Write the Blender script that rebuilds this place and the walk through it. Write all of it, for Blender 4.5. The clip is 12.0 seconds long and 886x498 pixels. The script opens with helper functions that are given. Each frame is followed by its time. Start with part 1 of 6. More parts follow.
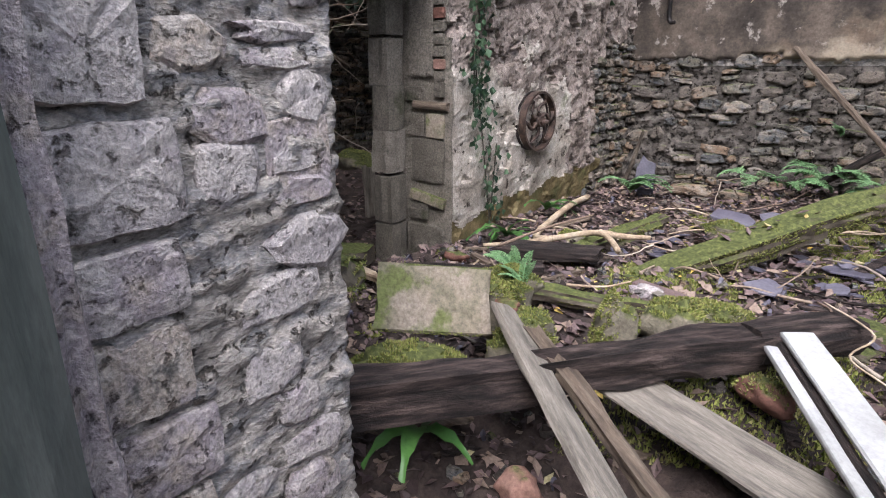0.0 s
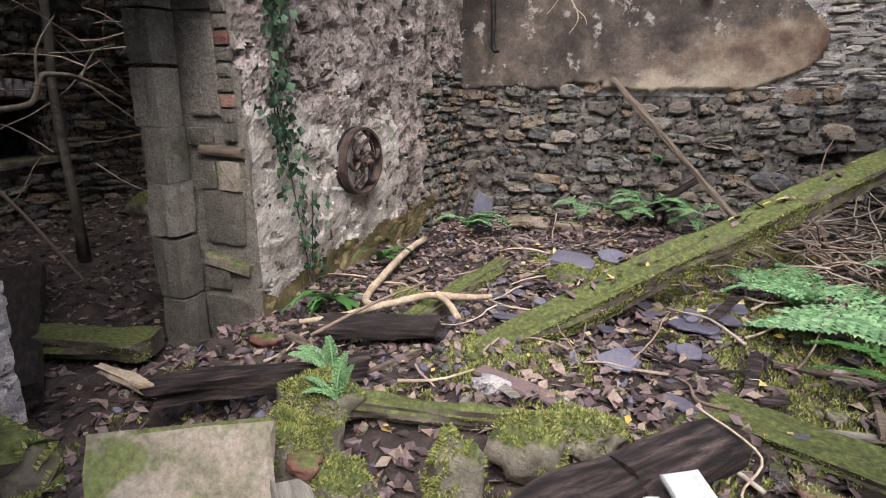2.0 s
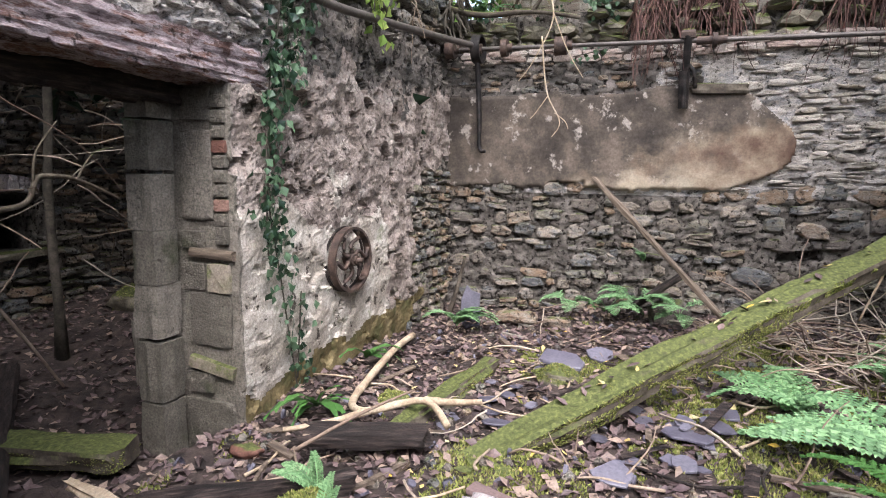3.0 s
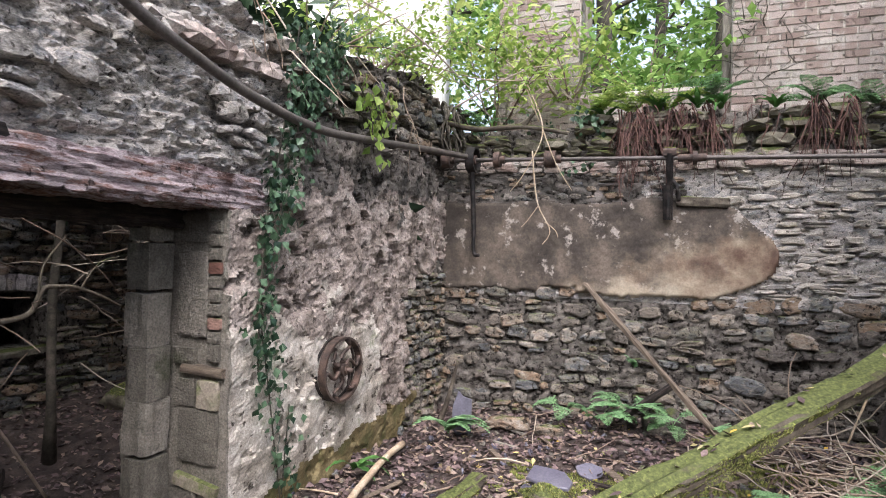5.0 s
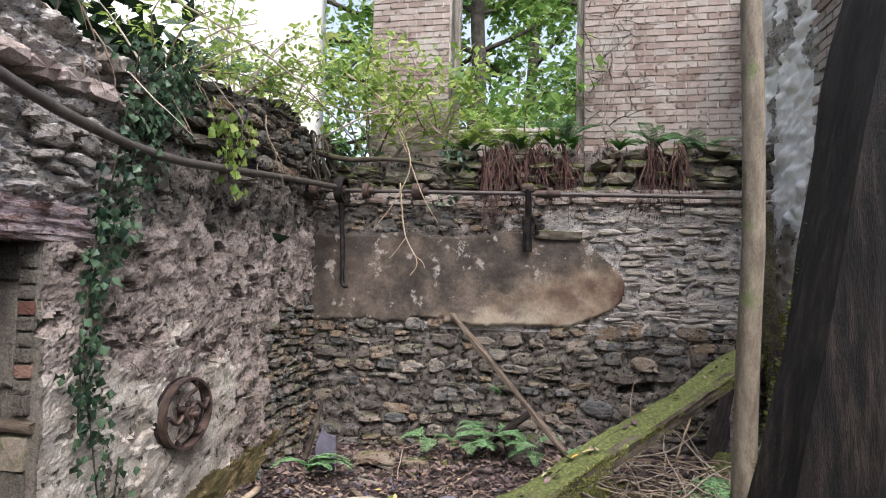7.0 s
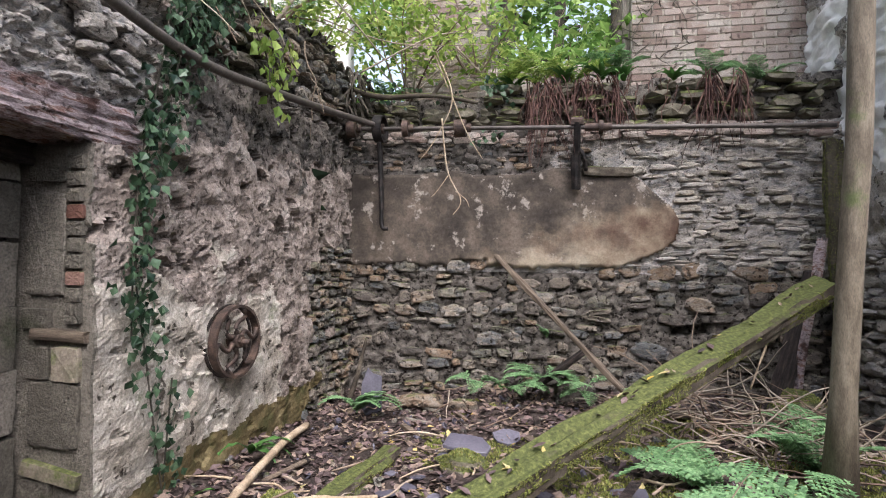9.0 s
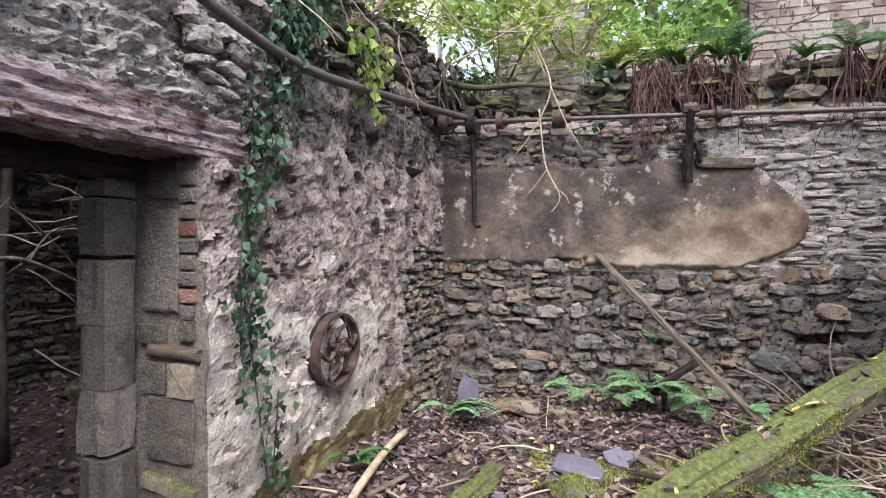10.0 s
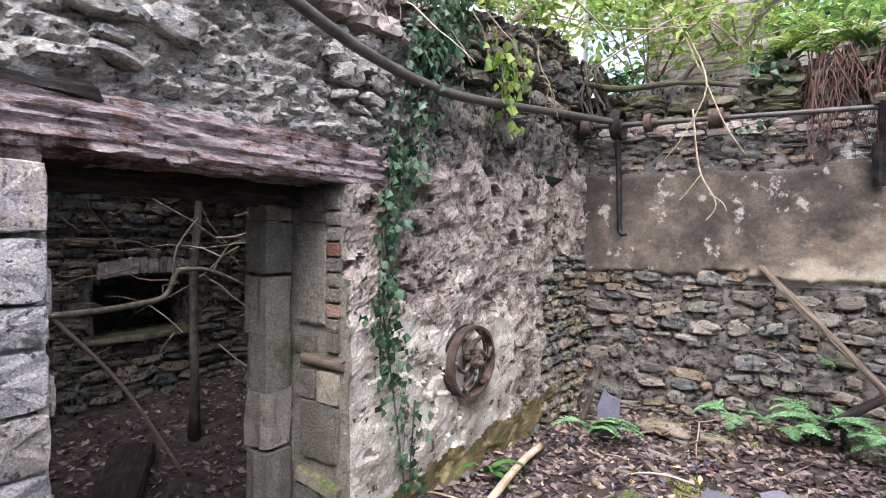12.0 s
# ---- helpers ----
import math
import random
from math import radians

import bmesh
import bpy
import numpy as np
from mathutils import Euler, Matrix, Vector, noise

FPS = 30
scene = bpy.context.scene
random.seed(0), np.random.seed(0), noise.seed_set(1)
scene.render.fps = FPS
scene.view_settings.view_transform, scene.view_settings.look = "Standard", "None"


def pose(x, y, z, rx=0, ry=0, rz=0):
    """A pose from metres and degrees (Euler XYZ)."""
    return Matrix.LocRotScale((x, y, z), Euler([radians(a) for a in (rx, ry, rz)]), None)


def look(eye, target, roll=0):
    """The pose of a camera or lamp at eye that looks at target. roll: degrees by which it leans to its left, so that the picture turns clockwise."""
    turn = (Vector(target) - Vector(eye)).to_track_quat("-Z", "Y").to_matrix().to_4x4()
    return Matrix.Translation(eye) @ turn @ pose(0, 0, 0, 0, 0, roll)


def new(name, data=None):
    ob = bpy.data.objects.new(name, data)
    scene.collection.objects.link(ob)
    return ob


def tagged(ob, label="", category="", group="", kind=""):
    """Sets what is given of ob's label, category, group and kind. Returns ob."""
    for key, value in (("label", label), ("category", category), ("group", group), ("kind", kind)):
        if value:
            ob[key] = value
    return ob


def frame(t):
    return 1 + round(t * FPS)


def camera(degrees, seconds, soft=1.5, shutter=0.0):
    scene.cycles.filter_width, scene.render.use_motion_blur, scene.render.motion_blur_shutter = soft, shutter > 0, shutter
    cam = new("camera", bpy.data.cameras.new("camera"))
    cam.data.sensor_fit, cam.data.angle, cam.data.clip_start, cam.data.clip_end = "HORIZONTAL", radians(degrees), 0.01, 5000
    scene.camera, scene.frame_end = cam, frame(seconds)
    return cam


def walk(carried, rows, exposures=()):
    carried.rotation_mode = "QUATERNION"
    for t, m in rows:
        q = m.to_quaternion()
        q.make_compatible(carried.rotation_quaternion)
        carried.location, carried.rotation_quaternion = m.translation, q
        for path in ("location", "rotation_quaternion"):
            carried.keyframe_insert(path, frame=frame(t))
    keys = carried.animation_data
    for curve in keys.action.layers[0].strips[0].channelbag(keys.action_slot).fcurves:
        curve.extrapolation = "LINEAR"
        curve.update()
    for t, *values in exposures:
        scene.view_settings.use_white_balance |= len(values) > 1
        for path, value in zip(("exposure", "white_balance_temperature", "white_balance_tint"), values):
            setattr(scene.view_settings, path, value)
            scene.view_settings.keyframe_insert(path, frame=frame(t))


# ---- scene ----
cam = camera(76.4, 12.0, soft=1.0)
PATH = [
    (0, (2.356, -6.426, 1.469), (1.192, -4.925, 0.842), -0.1),
    (0.5, (2.229, -6.23, 1.53), (1.278, -4.588, 0.899), 0.2),
    (1, (2.153, -6.085, 1.544), (1.352, -4.365, 0.912), 0.3),
    (1.5, (2.15, -5.894, 1.559), (1.392, -4.151, 0.935), 0.3),
    (2, (2.164, -5.774, 1.56), (1.441, -3.998, 0.992), 0.2),
    (2.5, (2.147, -5.76, 1.588), (1.457, -3.937, 1.14), 0.4),
    (3, (2.147, -5.772, 1.666), (1.444, -3.921, 1.387), 0.6),
    (3.5, (2.082, -5.768, 1.696), (1.366, -3.906, 1.556), 1.2),
    (3.7, (2.085, -5.769, 1.699), (1.343, -3.913, 1.607), 1.1),
    (5.3, (2.301, -5.834, 1.944), (1.582, -3.968, 1.962), 1.2),
    (5.5, (2.299, -5.81, 1.951), (1.648, -3.92, 1.985), 1.4),
    (6, (2.385, -5.78, 1.952), (1.87, -3.849, 2.028), 1.3),
    (6.5, (2.455, -5.755, 1.966), (2.041, -3.801, 2.061), 1.4),
    (6.7, (2.491, -5.754, 1.976), (2.102, -3.794, 2.073), 1.3),
    (8.3, (2.386, -5.785, 1.781), (2.073, -3.814, 1.914), 0.8),
    (8.5, (2.347, -5.789, 1.744), (2.016, -3.82, 1.858), 0.7),
    (9, (2.173, -5.584, 1.587), (1.763, -3.627, 1.613), 0.7),
    (9.5, (1.994, -5.487, 1.694), (1.543, -3.539, 1.656), 0.7),
    (10, (1.943, -5.432, 1.752), (1.276, -3.546, 1.707), 0.6),
    (10.5, (2.03, -5.388, 1.806), (1.038, -3.653, 1.736), 0.8),
    (11, (2.054, -5.347, 1.8), (0.943, -3.686, 1.734), 0.7),
    (11.5, (2.059, -5.358, 1.877), (0.923, -3.714, 1.812), 0.5),
    (12, (2.031, -5.395, 1.88), (0.894, -3.75, 1.812), 0.6),
]
walk(cam, [(t, look(eye, target, roll)) for t, eye, target, roll in PATH],
     [(0.0, 1.42, 5950, 15), (1.0, 1.1, 6250, 15), (1.5, 1.15, 6200, 15), (2.5, 1.68, 6100, 14), (3.5, 1.85, 6050, 14), (5.5, 1.55, 6100, 14), (6.5, 1.36, 6150, 14), (9.0, 1.46, 6150, 14), (10.0, 1.75, 6000, 14), (12.0, 1.95, 5850, 14)])
# ---- sky and sun: soft light of an overcast day over a roofless ruin ----
world = bpy.data.worlds.new("world")
scene.world = world
world.use_nodes = True
wn = world.node_tree.nodes
sky = wn.new("ShaderNodeTexSky")
sky.sky_type, sky.sun_disc = "NISHITA", False
sky.sun_elevation, sky.sun_rotation = radians(56), radians(152)
sky.air_density, sky.dust_density = 1.0, 4.0
haze = wn.new("ShaderNodeHueSaturation")
haze.inputs["Saturation"].default_value = 0.6
world.node_tree.links.new(sky.outputs[0], haze.inputs["Color"])
world.node_tree.links.new(haze.outputs[0], wn["Background"].inputs[0])
wn["Background"].inputs[1].default_value = 0.15
sun = new("sun", bpy.data.lights.new("sun", "SUN"))
sun.data.energy, sun.data.angle, sun.data.color = 1.6, radians(45), (1.0, 0.97, 0.94)
sun.matrix_world = look((0, 0, 0), (-0.26, 0.49, -0.82))


# ---- materials ----
def nd(nt, kind, **values):
    n = nt.nodes.new(kind)
    for k, v in values.items():
        n.inputs[k.replace("_", " ")].default_value = v
    return n


def ramp(nt, fac, cols):
    r = nt.nodes.new("ShaderNodeValToRGB")
    el = r.color_ramp.elements
    while len(el) < len(cols):
        el.new(0.5)
    for e, (p, c) in zip(el, cols):
        e.position, e.color = p, (*c, 1)
    nt.links.new(fac, r.inputs[0])
    return r.outputs[0]


def mixc(nt, fac, a, b, mode="MIX"):
    m = nt.nodes.new("ShaderNodeMix")
    m.data_type, m.blend_type = "RGBA", mode
    for sock, v in ((m.inputs[0], fac), (m.inputs[6], a), (m.inputs[7], b)):
        if isinstance(v, (int, float)):
            sock.default_value = v
        elif isinstance(v, tuple):
            sock.default_value = (*v, 1)
        else:
            nt.links.new(v, sock)
    return m.outputs[2]


def maths(nt, op, a, b=0.0):
    m = nt.nodes.new("ShaderNodeMath")
    m.operation = op
    for sock, v in zip(m.inputs, (a, b)):
        if isinstance(v, (int, float)):
            sock.default_value = v
        else:
            nt.links.new(v, sock)
    return m.outputs[0]


def spread(nt, v, lo, hi):
    m = nt.nodes.new("ShaderNodeMapRange")
    m.interpolation_type = "SMOOTHSTEP"
    nt.links.new(v, m.inputs[0])
    m.inputs[1].default_value, m.inputs[2].default_value = lo, hi
    return m.outputs[0]


def material(name, cols, coarse=6.0, fine=60.0, rough=0.85, bump=0.4, depth=0.02, stretch=None, vary=0.0, patch=None,
             moss=0.0, metal=0.0, gloss=0.3, through_light=0.0, grain=0.45, local=False, pits=None):
    """A two-scale surface: cols spread by coarse noise, shaded by fine grain; patch=(colour, size, low, high) adds
    stains; moss grows on what faces up; pits=(size, low, high, deep) sinks hollows and paints their shade into the
    colour.
    """
    m = bpy.data.materials.new(name)
    m.use_nodes = True
    nt = m.node_tree
    bs = nt.nodes["Principled BSDF"]
    geo = nt.nodes.new("ShaderNodeNewGeometry")
    place = geo.outputs["Position"]
    if local:
        place = nt.nodes.new("ShaderNodeTexCoord").outputs["Object"]
    info = nt.nodes.new("ShaderNodeObjectInfo")
    chance = maths(nt, "FRACT", maths(nt, "ADD", info.outputs["Random"], geo.outputs["Random Per Island"]))
    vec = place
    if stretch:
        mp = nt.nodes.new("ShaderNodeMapping")
        mp.inputs["Scale"].default_value = stretch
        nt.links.new(place, mp.inputs[0])
        vec = mp.outputs[0]

    def tex(scale, detail=6.0, rgh=0.6, v=vec):
        n = nd(nt, "ShaderNodeTexNoise", Scale=scale, Detail=detail, Roughness=rgh)
        nt.links.new(v, n.inputs[0])
        return n.outputs[0]
    n1, n2 = tex(coarse), tex(fine, 4.0, 0.7)
    sel = n1
    if vary:
        sel = maths(nt, "ADD", maths(nt, "MULTIPLY", n1, 1 - vary), maths(nt, "MULTIPLY", chance, vary))
        sel = spread(nt, sel, 0.1, 0.9)
    else:
        sel = spread(nt, n1, 0.25, 0.75)
    k = len(cols) - 1
    col = ramp(nt, sel, [(i / max(k, 1), c) for i, c in enumerate(cols)])
    shade = ramp(nt, n2, [(0.25, (1 - grain,) * 3), (0.75, (1 + grain * 0.6,) * 3)])
    col = mixc(nt, 1.0, col, shade, "MULTIPLY")
    if patch:
        colour, size, lo, hi = patch
        f = spread(nt, tex(size, 8.0, 0.65, place), lo, hi)
        col = mixc(nt, f, col, mixc(nt, 1.0, colour, shade, "MULTIPLY"))
    if moss:
        sep = nt.nodes.new("ShaderNodeSeparateXYZ")
        nt.links.new(geo.outputs["Normal"], sep.inputs[0])
        up = spread(nt, maths(nt, "ADD", sep.outputs[2], maths(nt, "MULTIPLY", tex(7.0, 6.0, 0.7, place), 1.2)), 1.45 - moss, 1.75 - moss)
        green = ramp(nt, tex(45.0, 4.0, 0.7, place), [(0.3, (0.028, 0.032, 0.01)), (0.55, (0.085, 0.098, 0.028)), (0.75, (0.18, 0.185, 0.06))])
        col = mixc(nt, up, col, green)
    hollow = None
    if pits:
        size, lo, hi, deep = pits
        # hollows lower the bump, and their shade is multiplied into the base colour
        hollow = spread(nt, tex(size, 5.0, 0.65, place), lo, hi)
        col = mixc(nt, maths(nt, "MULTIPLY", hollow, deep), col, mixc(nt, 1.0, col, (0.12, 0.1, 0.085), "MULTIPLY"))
    nt.links.new(col, bs.inputs["Base Color"])
    bs.inputs["Roughness"].default_value, bs.inputs["Metallic"].default_value = rough, metal
    bs.inputs["Specular IOR Level"].default_value = gloss
    h = maths(nt, "ADD", maths(nt, "MULTIPLY", n1, 0.6), maths(nt, "MULTIPLY", n2, 0.4))
    if hollow is not None:
        h = maths(nt, "SUBTRACT", h, maths(nt, "MULTIPLY", hollow, 0.6))
    b = nd(nt, "ShaderNodeBump", Strength=bump, Distance=depth)
    nt.links.new(h, b.inputs["Height"])
    nt.links.new(b.outputs[0], bs.inputs["Normal"])
    if through_light:
        tr = nt.nodes.new("ShaderNodeBsdfTranslucent")
        nt.links.new(col, tr.inputs[0])
        mx = nd(nt, "ShaderNodeMixShader", Fac=through_light)
        nt.links.new(bs.outputs[0], mx.inputs[1])
        nt.links.new(tr.outputs[0], mx.inputs[2])
        nt.links.new(mx.outputs[0], nt.nodes["Material Output"].inputs[0])
    return m


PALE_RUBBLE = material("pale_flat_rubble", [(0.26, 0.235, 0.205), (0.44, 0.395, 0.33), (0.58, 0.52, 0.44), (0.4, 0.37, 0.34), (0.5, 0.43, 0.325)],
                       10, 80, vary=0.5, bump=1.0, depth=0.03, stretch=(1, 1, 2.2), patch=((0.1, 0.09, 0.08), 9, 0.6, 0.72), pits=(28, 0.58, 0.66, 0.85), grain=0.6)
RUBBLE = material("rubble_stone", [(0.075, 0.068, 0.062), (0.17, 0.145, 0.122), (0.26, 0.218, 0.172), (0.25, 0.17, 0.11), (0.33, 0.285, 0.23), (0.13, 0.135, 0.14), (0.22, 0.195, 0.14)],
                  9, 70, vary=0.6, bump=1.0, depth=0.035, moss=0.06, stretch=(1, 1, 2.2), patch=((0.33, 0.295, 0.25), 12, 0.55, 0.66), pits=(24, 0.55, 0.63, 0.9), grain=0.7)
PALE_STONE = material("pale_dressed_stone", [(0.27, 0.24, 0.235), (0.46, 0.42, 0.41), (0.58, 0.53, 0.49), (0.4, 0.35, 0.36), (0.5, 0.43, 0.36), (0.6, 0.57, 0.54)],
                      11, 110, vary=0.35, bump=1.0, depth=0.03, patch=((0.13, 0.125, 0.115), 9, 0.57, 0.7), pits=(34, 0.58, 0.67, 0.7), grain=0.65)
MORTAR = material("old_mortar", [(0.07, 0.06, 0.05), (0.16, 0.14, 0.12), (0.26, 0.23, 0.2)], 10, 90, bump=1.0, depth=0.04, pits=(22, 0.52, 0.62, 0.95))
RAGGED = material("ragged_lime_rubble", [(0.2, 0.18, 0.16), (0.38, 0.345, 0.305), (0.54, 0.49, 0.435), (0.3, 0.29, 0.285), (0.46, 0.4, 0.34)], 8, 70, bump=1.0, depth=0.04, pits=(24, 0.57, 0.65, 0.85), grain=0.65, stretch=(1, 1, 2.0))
JAMB = material("brown_grey_jamb_stone", [(0.085, 0.076, 0.06), (0.17, 0.15, 0.12), (0.27, 0.24, 0.198)], 9, 80, bump=1.0, depth=0.03, patch=((0.08, 0.08, 0.05), 3, 0.55, 0.7), grain=0.65, vary=0.3, pits=(38, 0.62, 0.7, 0.4))
CHAR = material("dark_brown_rotten_post", [(0.003, 0.0025, 0.002), (0.008, 0.006, 0.005), (0.022, 0.016, 0.012), (0.06, 0.045, 0.035)], 7, 90, bump=1.0, depth=0.03, stretch=(6, 6, 0.8), rough=0.75, grain=0.7)
BEAM_WOOD = material("dark_brown_split_beam", [(0.005, 0.004, 0.0035), (0.02, 0.014, 0.012), (0.06, 0.042, 0.036), (0.14, 0.104, 0.09)], 6, 70, bump=1.0, depth=0.02, stretch=(1, 7, 7), local=True, rough=0.7, grain=0.6)
BROWN_WOOD = material("brown_weathered_wood", [(0.06, 0.045, 0.035), (0.12, 0.09, 0.065), (0.19, 0.15, 0.11)], 6, 60, bump=0.6, depth=0.01, local=True, stretch=(1, 8, 8))
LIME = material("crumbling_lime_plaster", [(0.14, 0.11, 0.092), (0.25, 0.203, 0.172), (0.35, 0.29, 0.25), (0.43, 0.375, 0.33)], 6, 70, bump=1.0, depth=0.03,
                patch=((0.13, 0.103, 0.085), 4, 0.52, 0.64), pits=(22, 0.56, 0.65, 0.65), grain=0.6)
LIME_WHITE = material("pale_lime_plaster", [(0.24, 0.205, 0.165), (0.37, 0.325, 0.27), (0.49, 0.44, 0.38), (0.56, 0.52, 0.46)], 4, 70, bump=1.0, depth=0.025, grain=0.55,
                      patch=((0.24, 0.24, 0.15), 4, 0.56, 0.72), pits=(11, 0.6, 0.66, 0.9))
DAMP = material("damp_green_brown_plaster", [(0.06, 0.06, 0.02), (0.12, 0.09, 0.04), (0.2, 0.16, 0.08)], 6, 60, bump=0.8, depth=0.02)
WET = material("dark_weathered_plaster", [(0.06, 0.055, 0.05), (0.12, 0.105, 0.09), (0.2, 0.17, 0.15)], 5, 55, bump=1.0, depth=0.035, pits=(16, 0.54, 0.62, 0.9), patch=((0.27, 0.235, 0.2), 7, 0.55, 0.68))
TAN = material("tan_smooth_plaster", [(0.17, 0.13, 0.085), (0.29, 0.23, 0.15), (0.36, 0.29, 0.2)], 2.2, 40, bump=0.25, depth=0.006, grain=0.18,
               patch=((0.12, 0.08, 0.06), 2.6, 0.55, 0.7))
DARK_TAN = material("blackened_flaking_plaster", [(0.035, 0.028, 0.023), (0.08, 0.064, 0.05), (0.165, 0.13, 0.1)], 3.2, 45, bump=0.45, depth=0.012,
                    patch=((0.33, 0.29, 0.25), 6, 0.57, 0.65))


def stained_panel():
    """The tan plaster of the back wall, blackened by an old stain towards the corner, with pale flakes."""
    m = DARK_TAN
    nt = m.node_tree
    bs = nt.nodes["Principled BSDF"]
    old = bs.inputs["Base Color"].links[0].from_socket
    geo = nt.nodes.new("ShaderNodeNewGeometry")
    sep = nt.nodes.new("ShaderNodeSeparateXYZ")
    nt.links.new(geo.outputs["Position"], sep.inputs[0])
    n = nd(nt, "ShaderNodeTexNoise", Scale=1.9, Detail=9.0, Roughness=0.62)
    nt.links.new(geo.outputs["Position"], n.inputs[0])
    side = maths(nt, "ADD", maths(nt, "MULTIPLY", sep.outputs[0], 0.42), maths(nt, "MULTIPLY", maths(nt, "SUBTRACT", n.outputs[0], 0.5), 2.2))
    low = maths(nt, "MULTIPLY", maths(nt, "SUBTRACT", 1.75, sep.outputs[2]), 1.3)
    f = spread(nt, maths(nt, "ADD", side, low), 0.72, 1.2)
    n2 = nd(nt, "ShaderNodeTexNoise", Scale=2.4, Detail=8.0, Roughness=0.6)
    nt.links.new(geo.outputs["Position"], n2.inputs[0])
    tan = ramp(nt, n2.outputs[0], [(0.36, (0.1, 0.06, 0.042)), (0.46, (0.2, 0.145, 0.1)), (0.56, (0.31, 0.25, 0.18)), (0.72, (0.38, 0.33, 0.25))])
    n3 = nd(nt, "ShaderNodeTexNoise", Scale=60.0, Detail=4.0)
    nt.links.new(geo.outputs["Position"], n3.inputs[0])
    tan = mixc(nt, 1.0, tan, ramp(nt, n3.outputs[0], [(0.3, (0.82, 0.82, 0.82)), (0.7, (1.12, 1.12, 1.12))]), "MULTIPLY")
    nt.links.new(mixc(nt, f, old, tan), bs.inputs["Base Color"])


stained_panel()
BRICK = material("weathered_brick", [(0.21, 0.15, 0.125), (0.3, 0.235, 0.198), (0.38, 0.31, 0.27), (0.33, 0.29, 0.25)], 8, 90, vary=0.6, bump=0.9, depth=0.015,
                 patch=((0.4, 0.36, 0.315), 3, 0.5, 0.62), grain=0.6, pits=(18, 0.58, 0.68, 0.6))
RED_BRICK = material("red_brick", [(0.12, 0.055, 0.04), (0.19, 0.095, 0.07), (0.26, 0.16, 0.125)], 12, 90, vary=0.5, bump=0.6, depth=0.01, moss=0.1)
SOIL = material("leafy_soil", [(0.02, 0.015, 0.013), (0.05, 0.036, 0.03), (0.09, 0.065, 0.055)], 9, 80, bump=1.0, depth=0.03)
LEAF_LITTER = material("dead_leaves", [(0.045, 0.029, 0.027), (0.1, 0.066, 0.062), (0.18, 0.124, 0.115), (0.075, 0.048, 0.05), (0.26, 0.19, 0.145)], 30, 120, vary=0.9,
                       bump=0.3, depth=0.004, rough=0.6, gloss=0.4)
YELLOW_LEAF = material("fallen_yellow_leaf", [(0.45, 0.3, 0.05), (0.5, 0.38, 0.14), (0.4, 0.36, 0.2)], 30, 120, vary=0.8, bump=0.2, depth=0.004)
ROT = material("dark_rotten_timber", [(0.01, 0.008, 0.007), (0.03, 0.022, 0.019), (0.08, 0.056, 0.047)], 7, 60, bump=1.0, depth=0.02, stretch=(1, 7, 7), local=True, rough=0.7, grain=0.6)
PURPLE_WOOD = material("purple_grey_rotten_timber", [(0.07, 0.036, 0.03), (0.3, 0.23, 0.235), (0.46, 0.385, 0.385), (0.2, 0.1, 0.075), (0.4, 0.33, 0.31)], 6, 70, bump=1.0, depth=0.03,
                       stretch=(3, 1, 5), rough=0.8, grain=0.7, patch=((0.07, 0.034, 0.026), 3.2, 0.53, 0.62), pits=(20, 0.58, 0.66, 0.8))
GREY_WOOD = material("grey_weathered_board", [(0.1, 0.088, 0.072), (0.19, 0.168, 0.138), (0.28, 0.25, 0.205)], 6, 60, bump=0.6, depth=0.01, local=True, stretch=(1, 8, 8))
MOSSY_WOOD = material("mossy_timber", [(0.03, 0.024, 0.018), (0.07, 0.055, 0.04), (0.14, 0.12, 0.09)], 6, 60, bump=0.9, depth=0.015, moss=0.42)
MOSSY_STONE = material("mossy_stone", [(0.08, 0.07, 0.05), (0.17, 0.15, 0.11), (0.26, 0.23, 0.17)], 9, 70, bump=0.9, depth=0.02, moss=0.5)
SLAB = material("pale_stained_board", [(0.14, 0.13, 0.08), (0.24, 0.205, 0.15), (0.31, 0.26, 0.21)], 9, 70, bump=0.6, depth=0.008, patch=((0.13, 0.15, 0.05), 5, 0.5, 0.62), moss=0.1, grain=0.5)
WHITE_BOARD = material("white_painted_board", [(0.27, 0.27, 0.255), (0.42, 0.42, 0.405)], 5, 60, bump=0.2, depth=0.003, grain=0.2, rough=0.55)
SLATE = material("purple_slate", [(0.05, 0.047, 0.062), (0.1, 0.092, 0.12), (0.16, 0.15, 0.18)], 6, 60, vary=0.4, bump=0.35, depth=0.005, rough=0.5, gloss=0.5)
IRON = material("rusty_iron", [(0.035, 0.027, 0.024), (0.08, 0.056, 0.046), (0.14, 0.092, 0.07)], 14, 90, bump=0.5, depth=0.006, rough=0.65, metal=0.35)
DARK_IRON = material("black_iron", [(0.008, 0.007, 0.007), (0.02, 0.017, 0.016), (0.05, 0.04, 0.035)], 14, 90, bump=0.5, depth=0.006, rough=0.6, metal=0.3)
PIPE = material("grey_brown_pipe", [(0.07, 0.06, 0.054), (0.13, 0.11, 0.098)], 10, 70, bump=0.3, depth=0.004, rough=0.5, metal=0.3)
BARK = material("smooth_bark", [(0.11, 0.088, 0.064), (0.18, 0.148, 0.108), (0.25, 0.212, 0.16)], 7, 70, bump=0.5, depth=0.008, stretch=(3, 3, 0.8), patch=((0.12, 0.14, 0.06), 3, 0.55, 0.7))
DARK_BARK = material("dark_bark", [(0.03, 0.026, 0.02), (0.07, 0.06, 0.045), (0.12, 0.1, 0.08)], 8, 70, bump=0.9, depth=0.015, moss=0.1)
